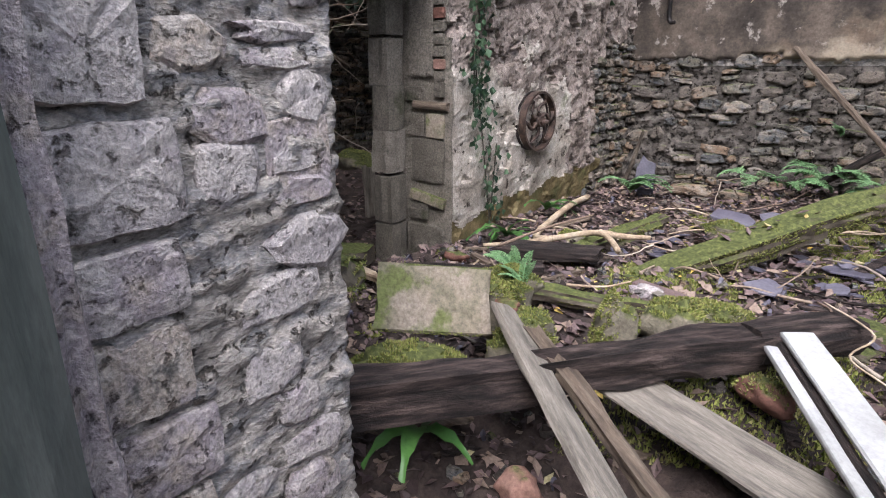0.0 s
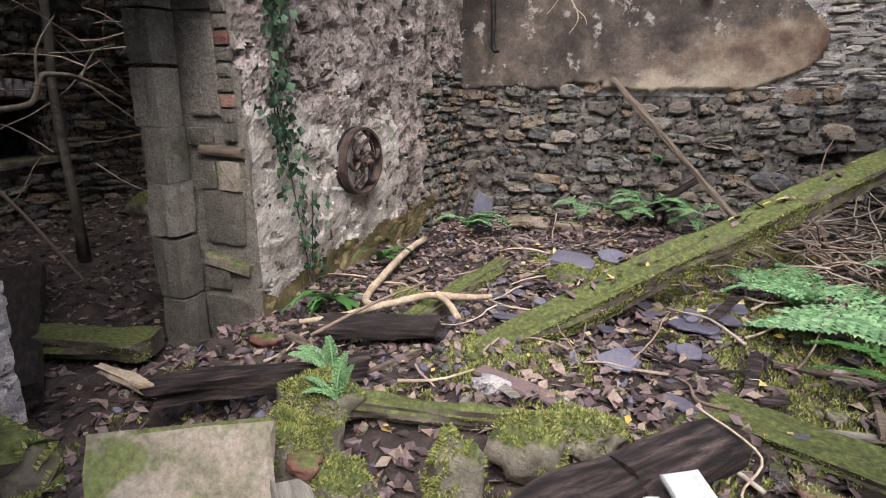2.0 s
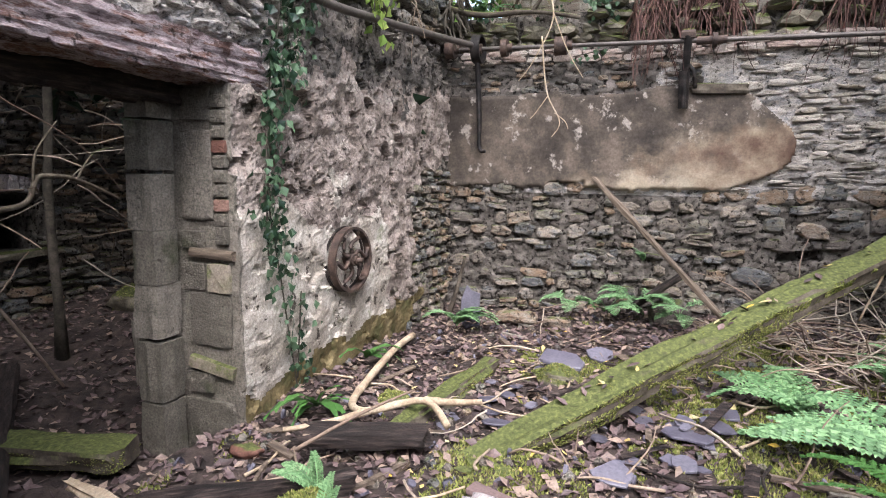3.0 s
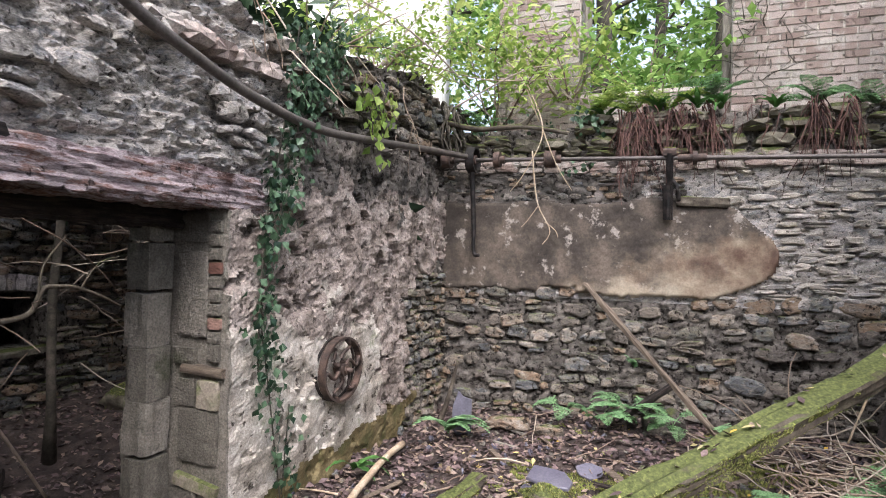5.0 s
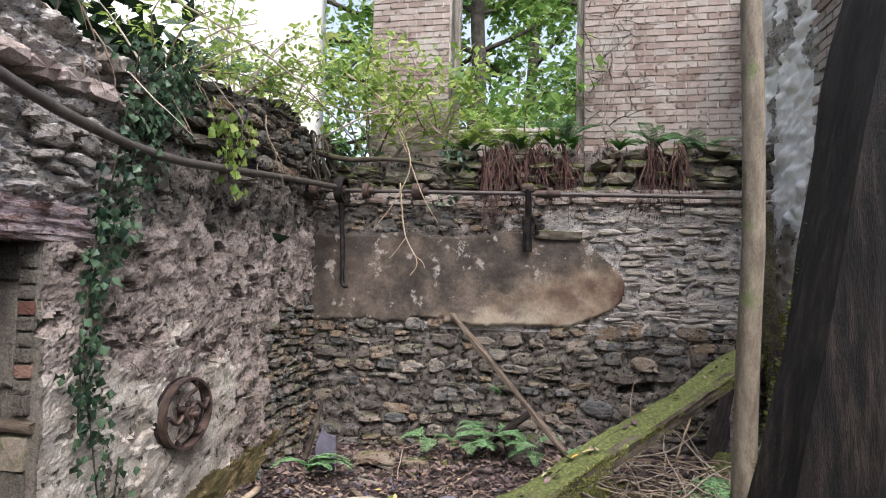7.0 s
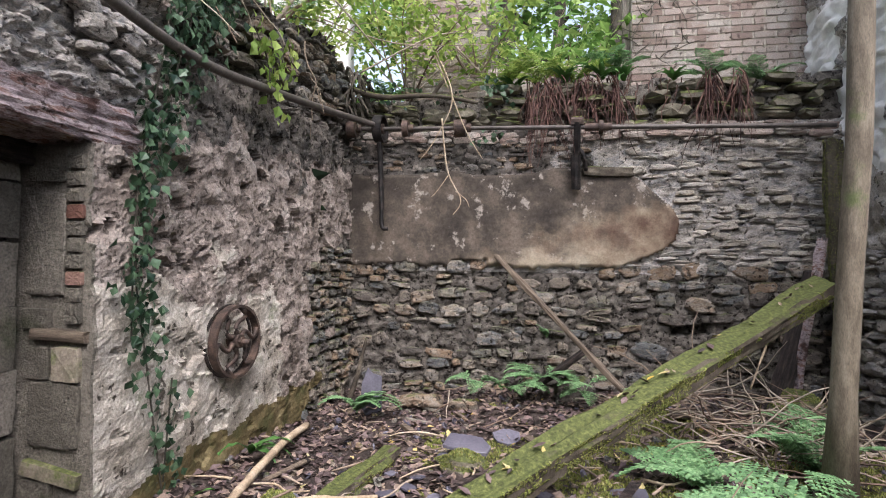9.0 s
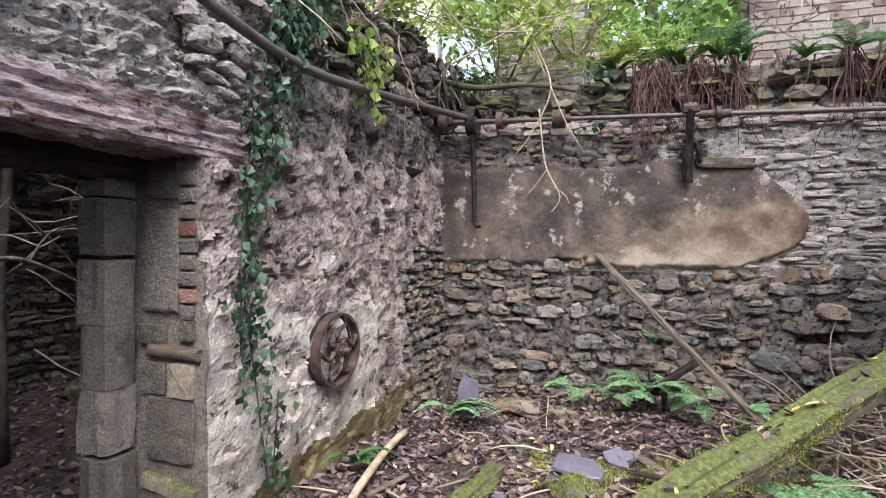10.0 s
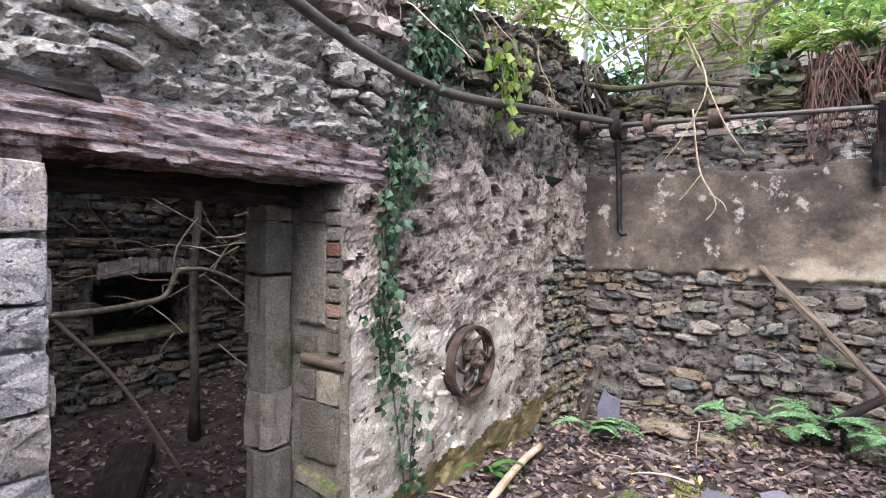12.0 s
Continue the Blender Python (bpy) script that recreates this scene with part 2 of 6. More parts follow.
PALE_ROOT = material("bare_pale_root", [(0.25, 0.18, 0.12), (0.4, 0.31, 0.21), (0.48, 0.4, 0.3)], 8, 60, bump=0.4, depth=0.006)
RED_ROOT = material("red_brown_roots", [(0.04, 0.02, 0.018), (0.09, 0.045, 0.036), (0.15, 0.08, 0.062)], 20, 90, vary=0.6, bump=0.5, depth=0.004)
TWIG = material("dry_twigs", [(0.16, 0.11, 0.08), (0.3, 0.23, 0.17), (0.4, 0.34, 0.27)], 20, 90, vary=0.8, bump=0.3, depth=0.004)
FERN = material("fern_green", [(0.1, 0.19, 0.085), (0.18, 0.33, 0.145), (0.29, 0.45, 0.22)], 20, 120, vary=0.6, bump=0.2, depth=0.003, rough=0.5, through_light=0.3, grain=0.2)
TONGUE = material("glossy_strap_fern", [(0.05, 0.13, 0.03), (0.09, 0.2, 0.05)], 10, 90, vary=0.5, bump=0.15, depth=0.003, rough=0.35, through_light=0.25, grain=0.2)
IVY = material("dark_ivy_leaf", [(0.012, 0.03, 0.016), (0.03, 0.06, 0.03), (0.06, 0.105, 0.055), (0.1, 0.16, 0.09)], 20, 120, vary=0.8, bump=0.2, depth=0.003, rough=0.35, through_light=0.15, grain=0.2)
LIME_LEAF = material("yellow_green_leaf", [(0.18, 0.28, 0.06), (0.3, 0.42, 0.1), (0.46, 0.52, 0.16)], 10, 90, vary=0.8, bump=0.1, depth=0.003, rough=0.5, through_light=0.5, grain=0.15)
TREE_LEAF = material("woodland_leaf", [(0.1, 0.2, 0.04), (0.18, 0.32, 0.07), (0.3, 0.42, 0.12)], 10, 90, vary=0.9, bump=0.1, depth=0.003, rough=0.5, through_light=0.45, grain=0.15)
# leaf green darkened so that the yard's shade sits in the colour
SHADE_LEAF = material("shaded_leaf", [(0.012, 0.025, 0.012), (0.03, 0.055, 0.025)], 10, 90, vary=0.9, bump=0.1, depth=0.003, rough=0.5, through_light=0.2, grain=0.2)
MOSS = material("moss_tufts", [(0.06, 0.075, 0.018), (0.18, 0.21, 0.05), (0.31, 0.34, 0.09), (0.18, 0.16, 0.06), (0.44, 0.43, 0.17)], 12, 120, vary=0.55, bump=0.2, depth=0.004, rough=0.9, through_light=0.2, grain=0.25)
GREEN_PAINT = material("dull_green_painted_wood", [(0.022, 0.028, 0.025), (0.04, 0.048, 0.044), (0.065, 0.072, 0.066)], 4, 60, bump=0.3, depth=0.004, stretch=(4, 4, 0.6), grain=0.25)
WHITE_WALL = material("white_limewashed_wall", [(0.6, 0.58, 0.54), (0.75, 0.73, 0.69), (0.8, 0.79, 0.76)], 2, 40, bump=0.5, depth=0.01, grain=0.15)


# ---- building helpers ----
def raw(name, verts, faces, mat, parent=None, smooth=False, label="", indices=None):
    me = bpy.data.meshes.new(name)
    me.from_pydata([tuple(v) for v in verts], [], faces)
    for mm in (mat if isinstance(mat, (list, tuple)) else [mat]):
        me.materials.append(mm)
    if indices is not None:
        me.polygons.foreach_set("material_index", indices)
    if smooth:
        me.polygons.foreach_set("use_smooth", [True] * len(me.polygons))
    me.update()
    ob = new(name, me)
    ob.parent = parent
    if label:
        ob["label"] = label
    return ob


def part(name, bm, mat, parent=None, label="", smooth=False):
    me = bpy.data.meshes.new(name)
    bm.to_mesh(me)
    bm.free()
    me.materials.append(mat)
    if smooth:
        me.polygons.foreach_set("use_smooth", [True] * len(me.polygons))
    ob = new(name, me)
    ob.parent = parent
    if label:
        ob["label"] = label
    return ob


def empty(name, m=None):
    ob = new(name)
    if m is not None:
        ob.matrix_world = m
    return ob


def nz(x, y, z, s=1.0, oct=4):
    return noise.fractal(Vector((x, y, z)) * s, 1.0, 2.0, oct)


rng = random.Random(7)
BACK = Matrix.Identity(4)
LEFT = pose(0, 0, 0, 0, 0, 90)
RIGHT = pose(4.6, 0, 0, 0, 0, -90)


def wall_mesh(name, m, u0, u1, v0, v1, thick, solid, height, mats, pick, step=0.035, label=""):
    """A thick wall on a fine grid; solid(u, v) leaves openings and broken tops; height(u, v) is the relief of the face; pick gives the surface."""
    nu, nv = int((u1 - u0) / step), int((v1 - v0) / step)
    us, vs = [u0 + (u1 - u0) * i / nu for i in range(nu + 1)], [v0 + (v1 - v0) * j / nv for j in range(nv + 1)]
    cell = [[solid((us[i] + us[i + 1]) / 2, (vs[j] + vs[j + 1]) / 2) for j in range(nv)] for i in range(nu)]
    verts, ids, faces, idx = [], {}, [], []

    def vert(i, j, back):
        key = (i, j, back)
        if key not in ids:
            ids[key] = len(verts)
            y = thick if back else -height(us[i], vs[j])
            verts.append(m @ Vector((us[i], y, vs[j])))
        return ids[key]

    def full(i, j):
        return 0 <= i < nu and 0 <= j < nv and cell[i][j]
    for i in range(nu):
        for j in range(nv):
            if not cell[i][j]:
                continue
            k = pick((us[i] + us[i + 1]) / 2, (vs[j] + vs[j + 1]) / 2)
            faces.append((vert(i, j, 0), vert(i + 1, j, 0), vert(i + 1, j + 1, 0), vert(i, j + 1, 0)))
            faces.append((vert(i, j, 1), vert(i, j + 1, 1), vert(i + 1, j + 1, 1), vert(i + 1, j, 1)))
            idx += [k, k]
            for di, dj, a, b in ((-1, 0, (i, j), (i, j + 1)), (1, 0, (i + 1, j + 1), (i + 1, j)), (0, -1, (i + 1, j), (i, j)), (0, 1, (i, j + 1), (i + 1, j + 1))):
                if not full(i + di, j + dj):
                    faces.append((vert(*a, 0), vert(*b, 0), vert(*b, 1), vert(*a, 1)))
                    idx.append(k)
    ob = raw(name, verts, faces, mats, smooth=True, indices=idx)
    tagged(ob, label, "wall", kind="structure")
    return ob


def fitted(u, v, seed, su, sv):
    """Relief of rough stones fitted to one another, 0 in the joints and up to 1 on the faces."""
    q = Vector((u / su + 0.35 * noise.noise(Vector((u * 3, v * 6, seed))), v / sv + 0.4 * noise.noise(Vector((u * 4, v * 4, seed + 5))), seed))
    d, p = noise.voronoi(q)
    edge = max(0.0, min(1.0, (d[1] - d[0]) / 0.22))
    lean = 0.35 * (q.x - p[0].x) * (noise.cell(p[0] * 9.7) - 0.5) + 0.5 * (q.y - p[0].y)
    return edge * (0.45 + 0.55 * noise.cell(p[0] * 5.3 + Vector((0.3, 0.7, 0.1))) + lean)


def stone_form(seed, flat=0.8, n=9):
    """One rough stone, one unit wide and high, its face towards -y."""
    r = random.Random(seed)
    verts = []
    ex = r.uniform(2.5, 7.0) if n < 12 else r.uniform(7, 12)
    rag = 0.72 if n < 12 else 0.93
    ring = []
    for k in range(n):
        a = 2 * math.pi * (k + r.uniform(-0.25, 0.25)) / n
        c, s = math.cos(a), math.sin(a)
        q = (abs(c) ** ex + abs(s) ** ex) ** (-1 / ex) * 0.5 * r.uniform(rag, 1.05)
        ring.append((c * q, s * q))
    tx, tz = r.uniform(-0.25, 0.25), r.uniform(-0.25, 0.25)
    for y, sc in ((0.5, 1.0), (-0.2, 1.0), (-0.5, flat)):
        for x, z in ring:
            yy = y + (r.uniform(-0.12, 0.12) + tx * x + tz * z if y < 0 else 0)
            verts.append((x * sc, yy, z * sc))
    verts.append((r.uniform(-0.1, 0.1), -0.55 + r.uniform(-0.12, 0.05), r.uniform(-0.1, 0.1)))
    faces = []
    for b in (0, n):
        for k in range(n):
            faces.append((b + k, b + (k + 1) % n, b + n + (k + 1) % n, b + n + k))
    for k in range(n):
        faces.append((2 * n + k, 2 * n + (k + 1) % n, 3 * n))
    return verts, faces


FORMS = [stone_form(s, 0.86, 11) for s in range(36)]
ROUGH_FORMS = [stone_form(300 + s, 0.78, 10) for s in range(48)]
BOX_FORMS = []
for _s in range(6):
    _r = random.Random(_s)
    BOX_FORMS.append(([((-1 if i & 1 else 1) * 0.5 * _r.uniform(0.94, 1), (-0.5 if i & 2 else 0.5), (-1 if i & 4 else 1) * 0.5 * _r.uniform(0.9, 1)) for i in range(8)],
                      [(0, 1, 3, 2), (4, 6, 7, 5), (0, 4, 5, 1), (2, 3, 7, 6), (0, 2, 6, 4), (1, 5, 7, 3)]))
SQUARE_FORMS = [stone_form(100 + s, 0.95, 14) for s in range(16)]


def block_form(seed):
    """One roughly squared block with worn edges, its dressed face towards -y."""
    r = random.Random(seed)
    n = 5
    ring = []
    for (ax, az), (bx, bz) in (((-1, -1), (1, -1)), ((1, -1), (1, 1)), ((1, 1), (-1, 1)), ((-1, 1), (-1, -1))):
        for k in range(n):
            f = k / n
            wear = 0.95 if k == 0 else 1.0
            ring.append((0.5 * wear * (ax + (bx - ax) * f) * r.uniform(0.955, 1.0), 0.5 * wear * (az + (bz - az) * f) * r.uniform(0.93, 1.0)))
    m = len(ring)
    verts = []
    for y, sc in ((0.5, 1.0), (-0.32, 1.0), (-0.46, 0.95), (-0.5, 0.55)):
        for x, z in ring:
            verts.append((x * sc, y + (r.uniform(-0.07, 0.07) if y < -0.4 else 0), z * sc))
    verts.append((0, -0.5 + r.uniform(-0.06, 0.06), 0))
    faces = [(b + k, b + (k + 1) % m, b + m + (k + 1) % m, b + m + k) for b in (0, m, 2 * m) for k in range(m)]
    faces += [(3 * m + k, 3 * m + (k + 1) % m, 4 * m) for k in range(m)]
    return verts, faces


BLOCK_FORMS = [block_form(500 + s) for s in range(16)]


def lay(u0, u1, v0, v1, h, w, keep, seed, gap=0.94, tilt=5):
    """Rough courses: (u, v, width, height, turn, form) for stones h = (least, most) high and w wide."""
    r = random.Random(seed)
    out, v = [], v0
    while v < v1:
        hh = r.uniform(*h)
        u = u0 - r.uniform(0, w[1])
        while u < u1:
            ww = r.uniform(*w) * (0.6 + 0.6 * hh / h[1])
            hs = hh * r.uniform(0.75, 1.2)
            cu, cv = u + ww / 2, v + hh / 2 + r.uniform(-0.2, 0.2) * hh + 0.02 * math.sin(u * 2.3 + seed)
            if keep(cu, cv):
                if r.random() < 0.12 and hs > 0.06:
                    out.append((cu, cv + hs * 0.25, ww * gap, hs * 0.5, r.uniform(-tilt, tilt), r.randrange(1000)))
                    out.append((cu, cv - hs * 0.25, ww * gap, hs * 0.5, r.uniform(-tilt, tilt), r.randrange(1000)))
                else:
                    out.append((cu, cv, ww * gap, hs * gap, r.uniform(-tilt, tilt), r.randrange(1000)))
            u += ww
        v += hh
    return out


def set_stones(wall, m, stones, mat, proud, forms, name="stone", single=300, base=0.0, relief=None):
    """Stones into a wall's face: the first ones as parts of their own, the rest as one joined part."""
    meshes = []
    for vs, fs in forms:
        me = bpy.data.meshes.new(name)
        me.from_pydata(vs, [], fs)
        me.materials.append(mat)
        me.update()
        meshes.append(me)
    r = random.Random(len(stones))
    allv, allf = [], []
    for i, (u, v, w, h, turn, form) in enumerate(stones):
        d = r.uniform(*proud)
        y = -base - (relief(u, v) if relief else 0)
        mm = m @ pose(u, y, v, 0, turn, 0) @ Matrix.Diagonal((w, d * 2, h, 1))
        if i < single:
            ob = new(name, meshes[form % len(forms)])
            ob.parent = wall
            ob.matrix_basis = mm
        else:
            vs, fs = forms[form % len(forms)]
            b = len(allv)
            allv += [mm @ Vector(q) for q in vs]
            allf += [tuple(b + k for k in f) for f in fs]
    if allv:
        ob = raw(name + "work", allv, allf, mat, wall)
        ob["kind"] = "stuff"


def tube(points, radii, sides=8, wob=0.0, seed=0):
    """Verts and faces of a round bar through points, with a radius at each."""
    r = random.Random(seed)
    pts = [Vector(p) for p in points]
    verts, faces = [], []
    for i, p in enumerate(pts):
        d = (pts[min(i + 1, len(pts) - 1)] - pts[max(i - 1, 0)]).normalized()
        a = d.orthogonal().normalized() if abs(d.z) > 0.95 else d.cross(Vector((0, 0, 1))).normalized()
        b = d.cross(a)
        rad = radii[i] if isinstance(radii, (list, tuple)) else radii
        for k in range(sides):
            an = 2 * math.pi * k / sides
            verts.append(p + (a * math.cos(an) + b * math.sin(an)) * rad * (1 + r.uniform(-wob, wob)))
    n = len(pts)
    for i in range(n - 1):
        for k in range(sides):
            k2 = (k + 1) % sides
            faces.append((i * sides + k, i * sides + k2, (i + 1) * sides + k2, (i + 1) * sides + k))
    faces.append(tuple(range(sides))[::-1])
    faces.append(tuple((n - 1) * sides + k for k in range(sides)))
    return verts, faces


def curve_points(ctrl, n):
    """n points along a smooth curve through the control points."""
    c = [Vector(p) for p in ctrl]
    out = []
    for i in range(n):
        t = i / (n - 1) * (len(c) - 1)
        k = min(int(t), len(c) - 2)
        f = t - k
        p0, p1, p2, p3 = c[max(k - 1, 0)], c[k], c[k + 1], c[min(k + 2, len(c) - 1)]
        out.append(0.5 * (2 * p1 + (p2 - p0) * f + (2 * p0 - 5 * p1 + 4 * p2 - p3) * f * f + (3 * p1 - 3 * p2 + p3 - p0) * f ** 3))
    return out


def join(lists):
    v, f = [], []
    for vs, fs in lists:
        b = len(v)
        v += list(vs)
        f += [tuple(b + k for k in q) for q in fs]
    return v, f


def timber(length, w, h, seed, rough=0.006, nx=24, broken=0.05, nc=3):
    """A worn squared timber along +x from the origin, with uneven faces and ragged ends."""
    ring = []
    for a, b in (((-1, -1), (1, -1)), ((1, -1), (1, 1)), ((1, 1), (-1, 1)), ((-1, 1), (-1, -1))):
        for k in range(nc):
            f = k / nc
            p = [a[0] + (b[0] - a[0]) * f, a[1] + (b[1] - a[1]) * f]
            if k == 0:
                p = [p[0] * 0.93, p[1] * 0.93]
            ring.append(p)
    n = len(ring)
    verts, faces = [], []
    for i in range(nx + 1):
        x = length * i / nx
        for k, (a, b) in enumerate(ring):
            e = nz(x * 1.5, a * 3 + seed, b * 3, 1.3) * rough * 1.6 + nz(x * 1.8, a * 7 + seed, b * 7, 1.4) * rough * 1.6
            xx = x
            if i in (0, nx):
                xx += (nz(a * 2, b * 2, seed + i, 1.7)) * broken
            sag = nz(x, seed, 3.3, 0.7) * rough * 1.2
            verts.append((xx, a * (w / 2 + e) + sag, b * (h / 2 + e) + sag))
    for i in range(nx):
        for k in range(n):
            k2 = (k + 1) % n
            faces.append((i * n + k, (i + 1) * n + k, (i + 1) * n + k2, i * n + k2))
    faces.append(tuple(range(n)))
    faces.append(tuple(nx * n + k for k in range(n))[::-1])
    return verts, faces


def between(a, b, spin=0):
    """The pose whose x axis runs from a to b, z as far up as it can."""
    a, b = Vector(a), Vector(b)
    x = (b - a).normalized()
    y = Vector((0, 1, 0)) if abs(x.z) > 0.9999 else Vector((0, 0, 1)).cross(x).normalized()
    z = x.cross(y)
    m = Matrix((x, y, z)).transposed().to_4x4()
    return Matrix.Translation(a) @ m @ pose(0, 0, 0, spin, 0, 0)


def beam(name, a, b, w, h, mat, label, category="timber", seed=1, spin=0, rough=0.006, broken=0.05):
    v, f = timber((Vector(b) - Vector(a)).length, w, h, seed, rough, broken=broken)
    ob = raw(name, v, f, mat, smooth=False)
    ob.matrix_world = between(a, b, spin)
    return tagged(ob, label, category)
# ---- the ground: one sheet, heaped with rubble inside the room ----
def lump(x, y, cx, cy, r, h):
    d = ((x - cx) ** 2 + (y - cy) ** 2) / (r * r)
    return h * math.exp(-d)


def ground(x, y):
    inside = max(0.0, min(1.0, 0.5 + (x + 0.15) * 3))
    z = 0.2 + 0.05 * max(0, min(1, (-y - 1) / 2)) + 0.12 * max(0, min(1, (x - 0.4) / 2))
    z += lump(x, y, 1.7, -4.1, 0.75, 0.12) + lump(x, y, 2.6, -3.2, 0.8, 0.06) + lump(x, y, 3.6, -1.6, 0.9, 0.08)
    z -= lump(x, y, 1.6, -5.3, 0.5, 0.25) + lump(x, y, 2.4, -6.3, 0.9, 0.22) + lump(x, y, 0.5, -4.7, 0.5, 0.12)
    out = 0.02 + 0.12 * max(0, min(1, (-x - 1.5) / 2)) + 0.2 * max(0, min(1, (y + 3.4) / 2))
    z = z * inside + out * (1 - inside)
    return z + 0.05 * nz(x, y, 0.3, 1.6) + 0.022 * nz(x, y, 5.1, 7)


def build_ground():
    xs = [-60, -25, -12, -7] + [-5 + 0.05 * i for i in range(196)] + [7, 12, 25, 60]
    ys = [-60, -25, -13, -9.5] + [-7.5 + 0.05 * i for i in range(154)] + [4, 10, 25, 60]
    verts = [(x, y, ground(x, y)) for x in xs for y in ys]
    n = len(ys)
    faces = [(i * n + j, (i + 1) * n + j, (i + 1) * n + j + 1, i * n + j + 1) for i in range(len(xs) - 1) for j in range(n - 1)]
    ob = raw("ground", verts, faces, SOIL, smooth=True)
    tagged(ob, "dark soil with dead leaves and patches of moss", "ground", kind="structure")
    return ob


floor_ground = build_ground()

# ---- back wall: coursed rubble, a tan plaster panel, broken top ----
def patch_edge(u, v):
    """How far inside the plaster panel a point of the back wall lies."""
    low = 1.5 + 0.03 * nz(u, 0.7, 0, 3) + 0.02 * nz(u, 4.7, 0, 14) + (0.05 if 1.1 < u < 1.45 else 0)
    high = 2.42 + 0.06 * nz(u, 3.7, 0, 2.5)
    right = 3.24 - 0.42 * max(0, (v - 1.98) / 0.4) ** 1.2 - 0.55 * max(0, (1.84 - v) / 0.34) ** 1.8 + 0.02 * nz(v, 9.1, 0, 7)
    return min(v - low, high - v, right - u)


def back_height(u, v):
    e = patch_edge(u, v)
    if abs(u - 3.36) < 0.17 and abs(v - 0.92 - 0.15 * (u - 3.36)) < 0.045 + 0.02 * nz(u, v, 0.4, 6):
        return -0.22
    rough = 0.036 * fitted(u, v, 1.1, 0.21, 0.09) + 0.016 * fitted(u, v, 6.1, 0.09, 0.04) - 0.034 + 0.012 * nz(u, v, 4.2, 3)
    if e > 0:
        return 0.036 + 0.006 * nz(u, v, 2.0, 5) + 0.003 * nz(u, v, 2.0, 20)
    if v > 2.3 and u < 2.3:
        rough += 0.03
    return rough


def back_pick(u, v):
    if patch_edge(u, v) > -0.01:
        return 2
    if v > 2.3 and u < 2.25 + 0.2 * nz(u, v, 7, 3):
        return 3
    return 4 if v < 1.45 else 0


wall_back = wall_mesh("wall_back", BACK, -0.5, 4.95, -0.2, 2.86, 0.5, lambda u, v: True, back_height, [RAGGED, TAN, DARK_TAN, WET, MORTAR], back_pick, 0.02,
                      "back wall of coursed rubble with a stained plaster panel")
rows = lay(0.0, 4.6, 0.1, 1.5, (0.06, 0.17), (0.11, 0.34), lambda u, v: 0 < u < 4.6 and patch_edge(u, v) < -0.03 and nz(u, v, 9.4, 5) > -0.22 and not (abs(u - 3.36) < 0.24 and abs(v - 0.92) < 0.1), 11, tilt=11)
rows.sort(key=lambda s: abs(s[0] - 2.0))
upper = lay(2.2, 4.6, 1.5, 2.75, (0.04, 0.09), (0.1, 0.3), lambda u, v: u < 4.6 and nz(u, v, 9.4, 5) > -0.15 and patch_edge(u, v) < -0.03 and not (v > 2.3 and u < 2.75), 12)
course = lay(0.1, 4.45, 2.72, 2.84, (0.06, 0.07), (0.12, 0.24), lambda u, v: True, 13)
sparse = [s for s in lay(0.1, 2.4, 2.45, 2.74, (0.05, 0.08), (0.1, 0.22), lambda u, v: True, 15) if s[5] % 3]
set_stones(wall_back, BACK, rows + sparse, RUBBLE, (0.022, 0.05), ROUGH_FORMS, base=-0.018)
set_stones(wall_back, BACK, upper, PALE_RUBBLE, (0.02, 0.04), ROUGH_FORMS, base=-0.016)
set_stones(wall_back, BACK, course, BRICK, (0.02, 0.035), SQUARE_FORMS, "brick")

# ---- bank above the back wall, and the upper storey set back behind it ----
def bank(u, v):
    return -0.1 - 0.06 * nz(u, v, 8.8, 3)


wall_bank = wall_mesh("wall_upper_course", pose(0, 0, 0), -0.5, 4.95, 2.84, 3.42, 0.9, lambda u, v: v < 3.18 + 0.12 * nz(u, 1.2, 0, 2.2) + (0.12 if u > 1.6 else 0),
                      bank, [MORTAR, DARK_TAN], lambda u, v: 0, 0.05, "broken mossy masonry above the back wall")
ledge = lay(0.1, 4.45, 2.86, 3.3, (0.07, 0.14), (0.14, 0.34), lambda u, v: v < 3.14 + 0.12 * nz(u, 1.2, 0, 2.2) + (0.12 if u > 1.6 else 0), 17)
set_stones(wall_bank, BACK, ledge, MOSSY_STONE, (0.06, 0.13), FORMS, base=-0.1)


def brick_wall(name, x0, x1, z0, z1, y, thick, label, seed, single=300):
    r = random.Random(seed)
    ob = wall_mesh(name, pose(0, y, 0), x0, x1, z0, z1, thick, lambda u, v: True, lambda u, v: 0.004 * nz(u, v, seed, 9), [LIME_WHITE], lambda u, v: 0, 0.12, label)
    bricks = []
    z, k = z0 + 0.04, 0
    while z < z1:
        x = x0 + (0.11 if k % 2 else 0.0)
        if k % 2:
            bricks.append((x0 + 0.055, z, 0.1, 0.066, r.uniform(-1, 1), r.randrange(1000)))
        while x < x1 - 0.04:
            w = min(0.215, x1 - x)
            bricks.append((x + w / 2, z + r.uniform(-0.004, 0.004), w - 0.008, 0.066, r.uniform(-1.2, 1.2), r.randrange(1000)))
            x += 0.222
        z, k = z + 0.077, k + 1
    set_stones(ob, pose(0, y, 0), bricks, BRICK, (0.008, 0.013), BOX_FORMS, "brick", single)
    return ob


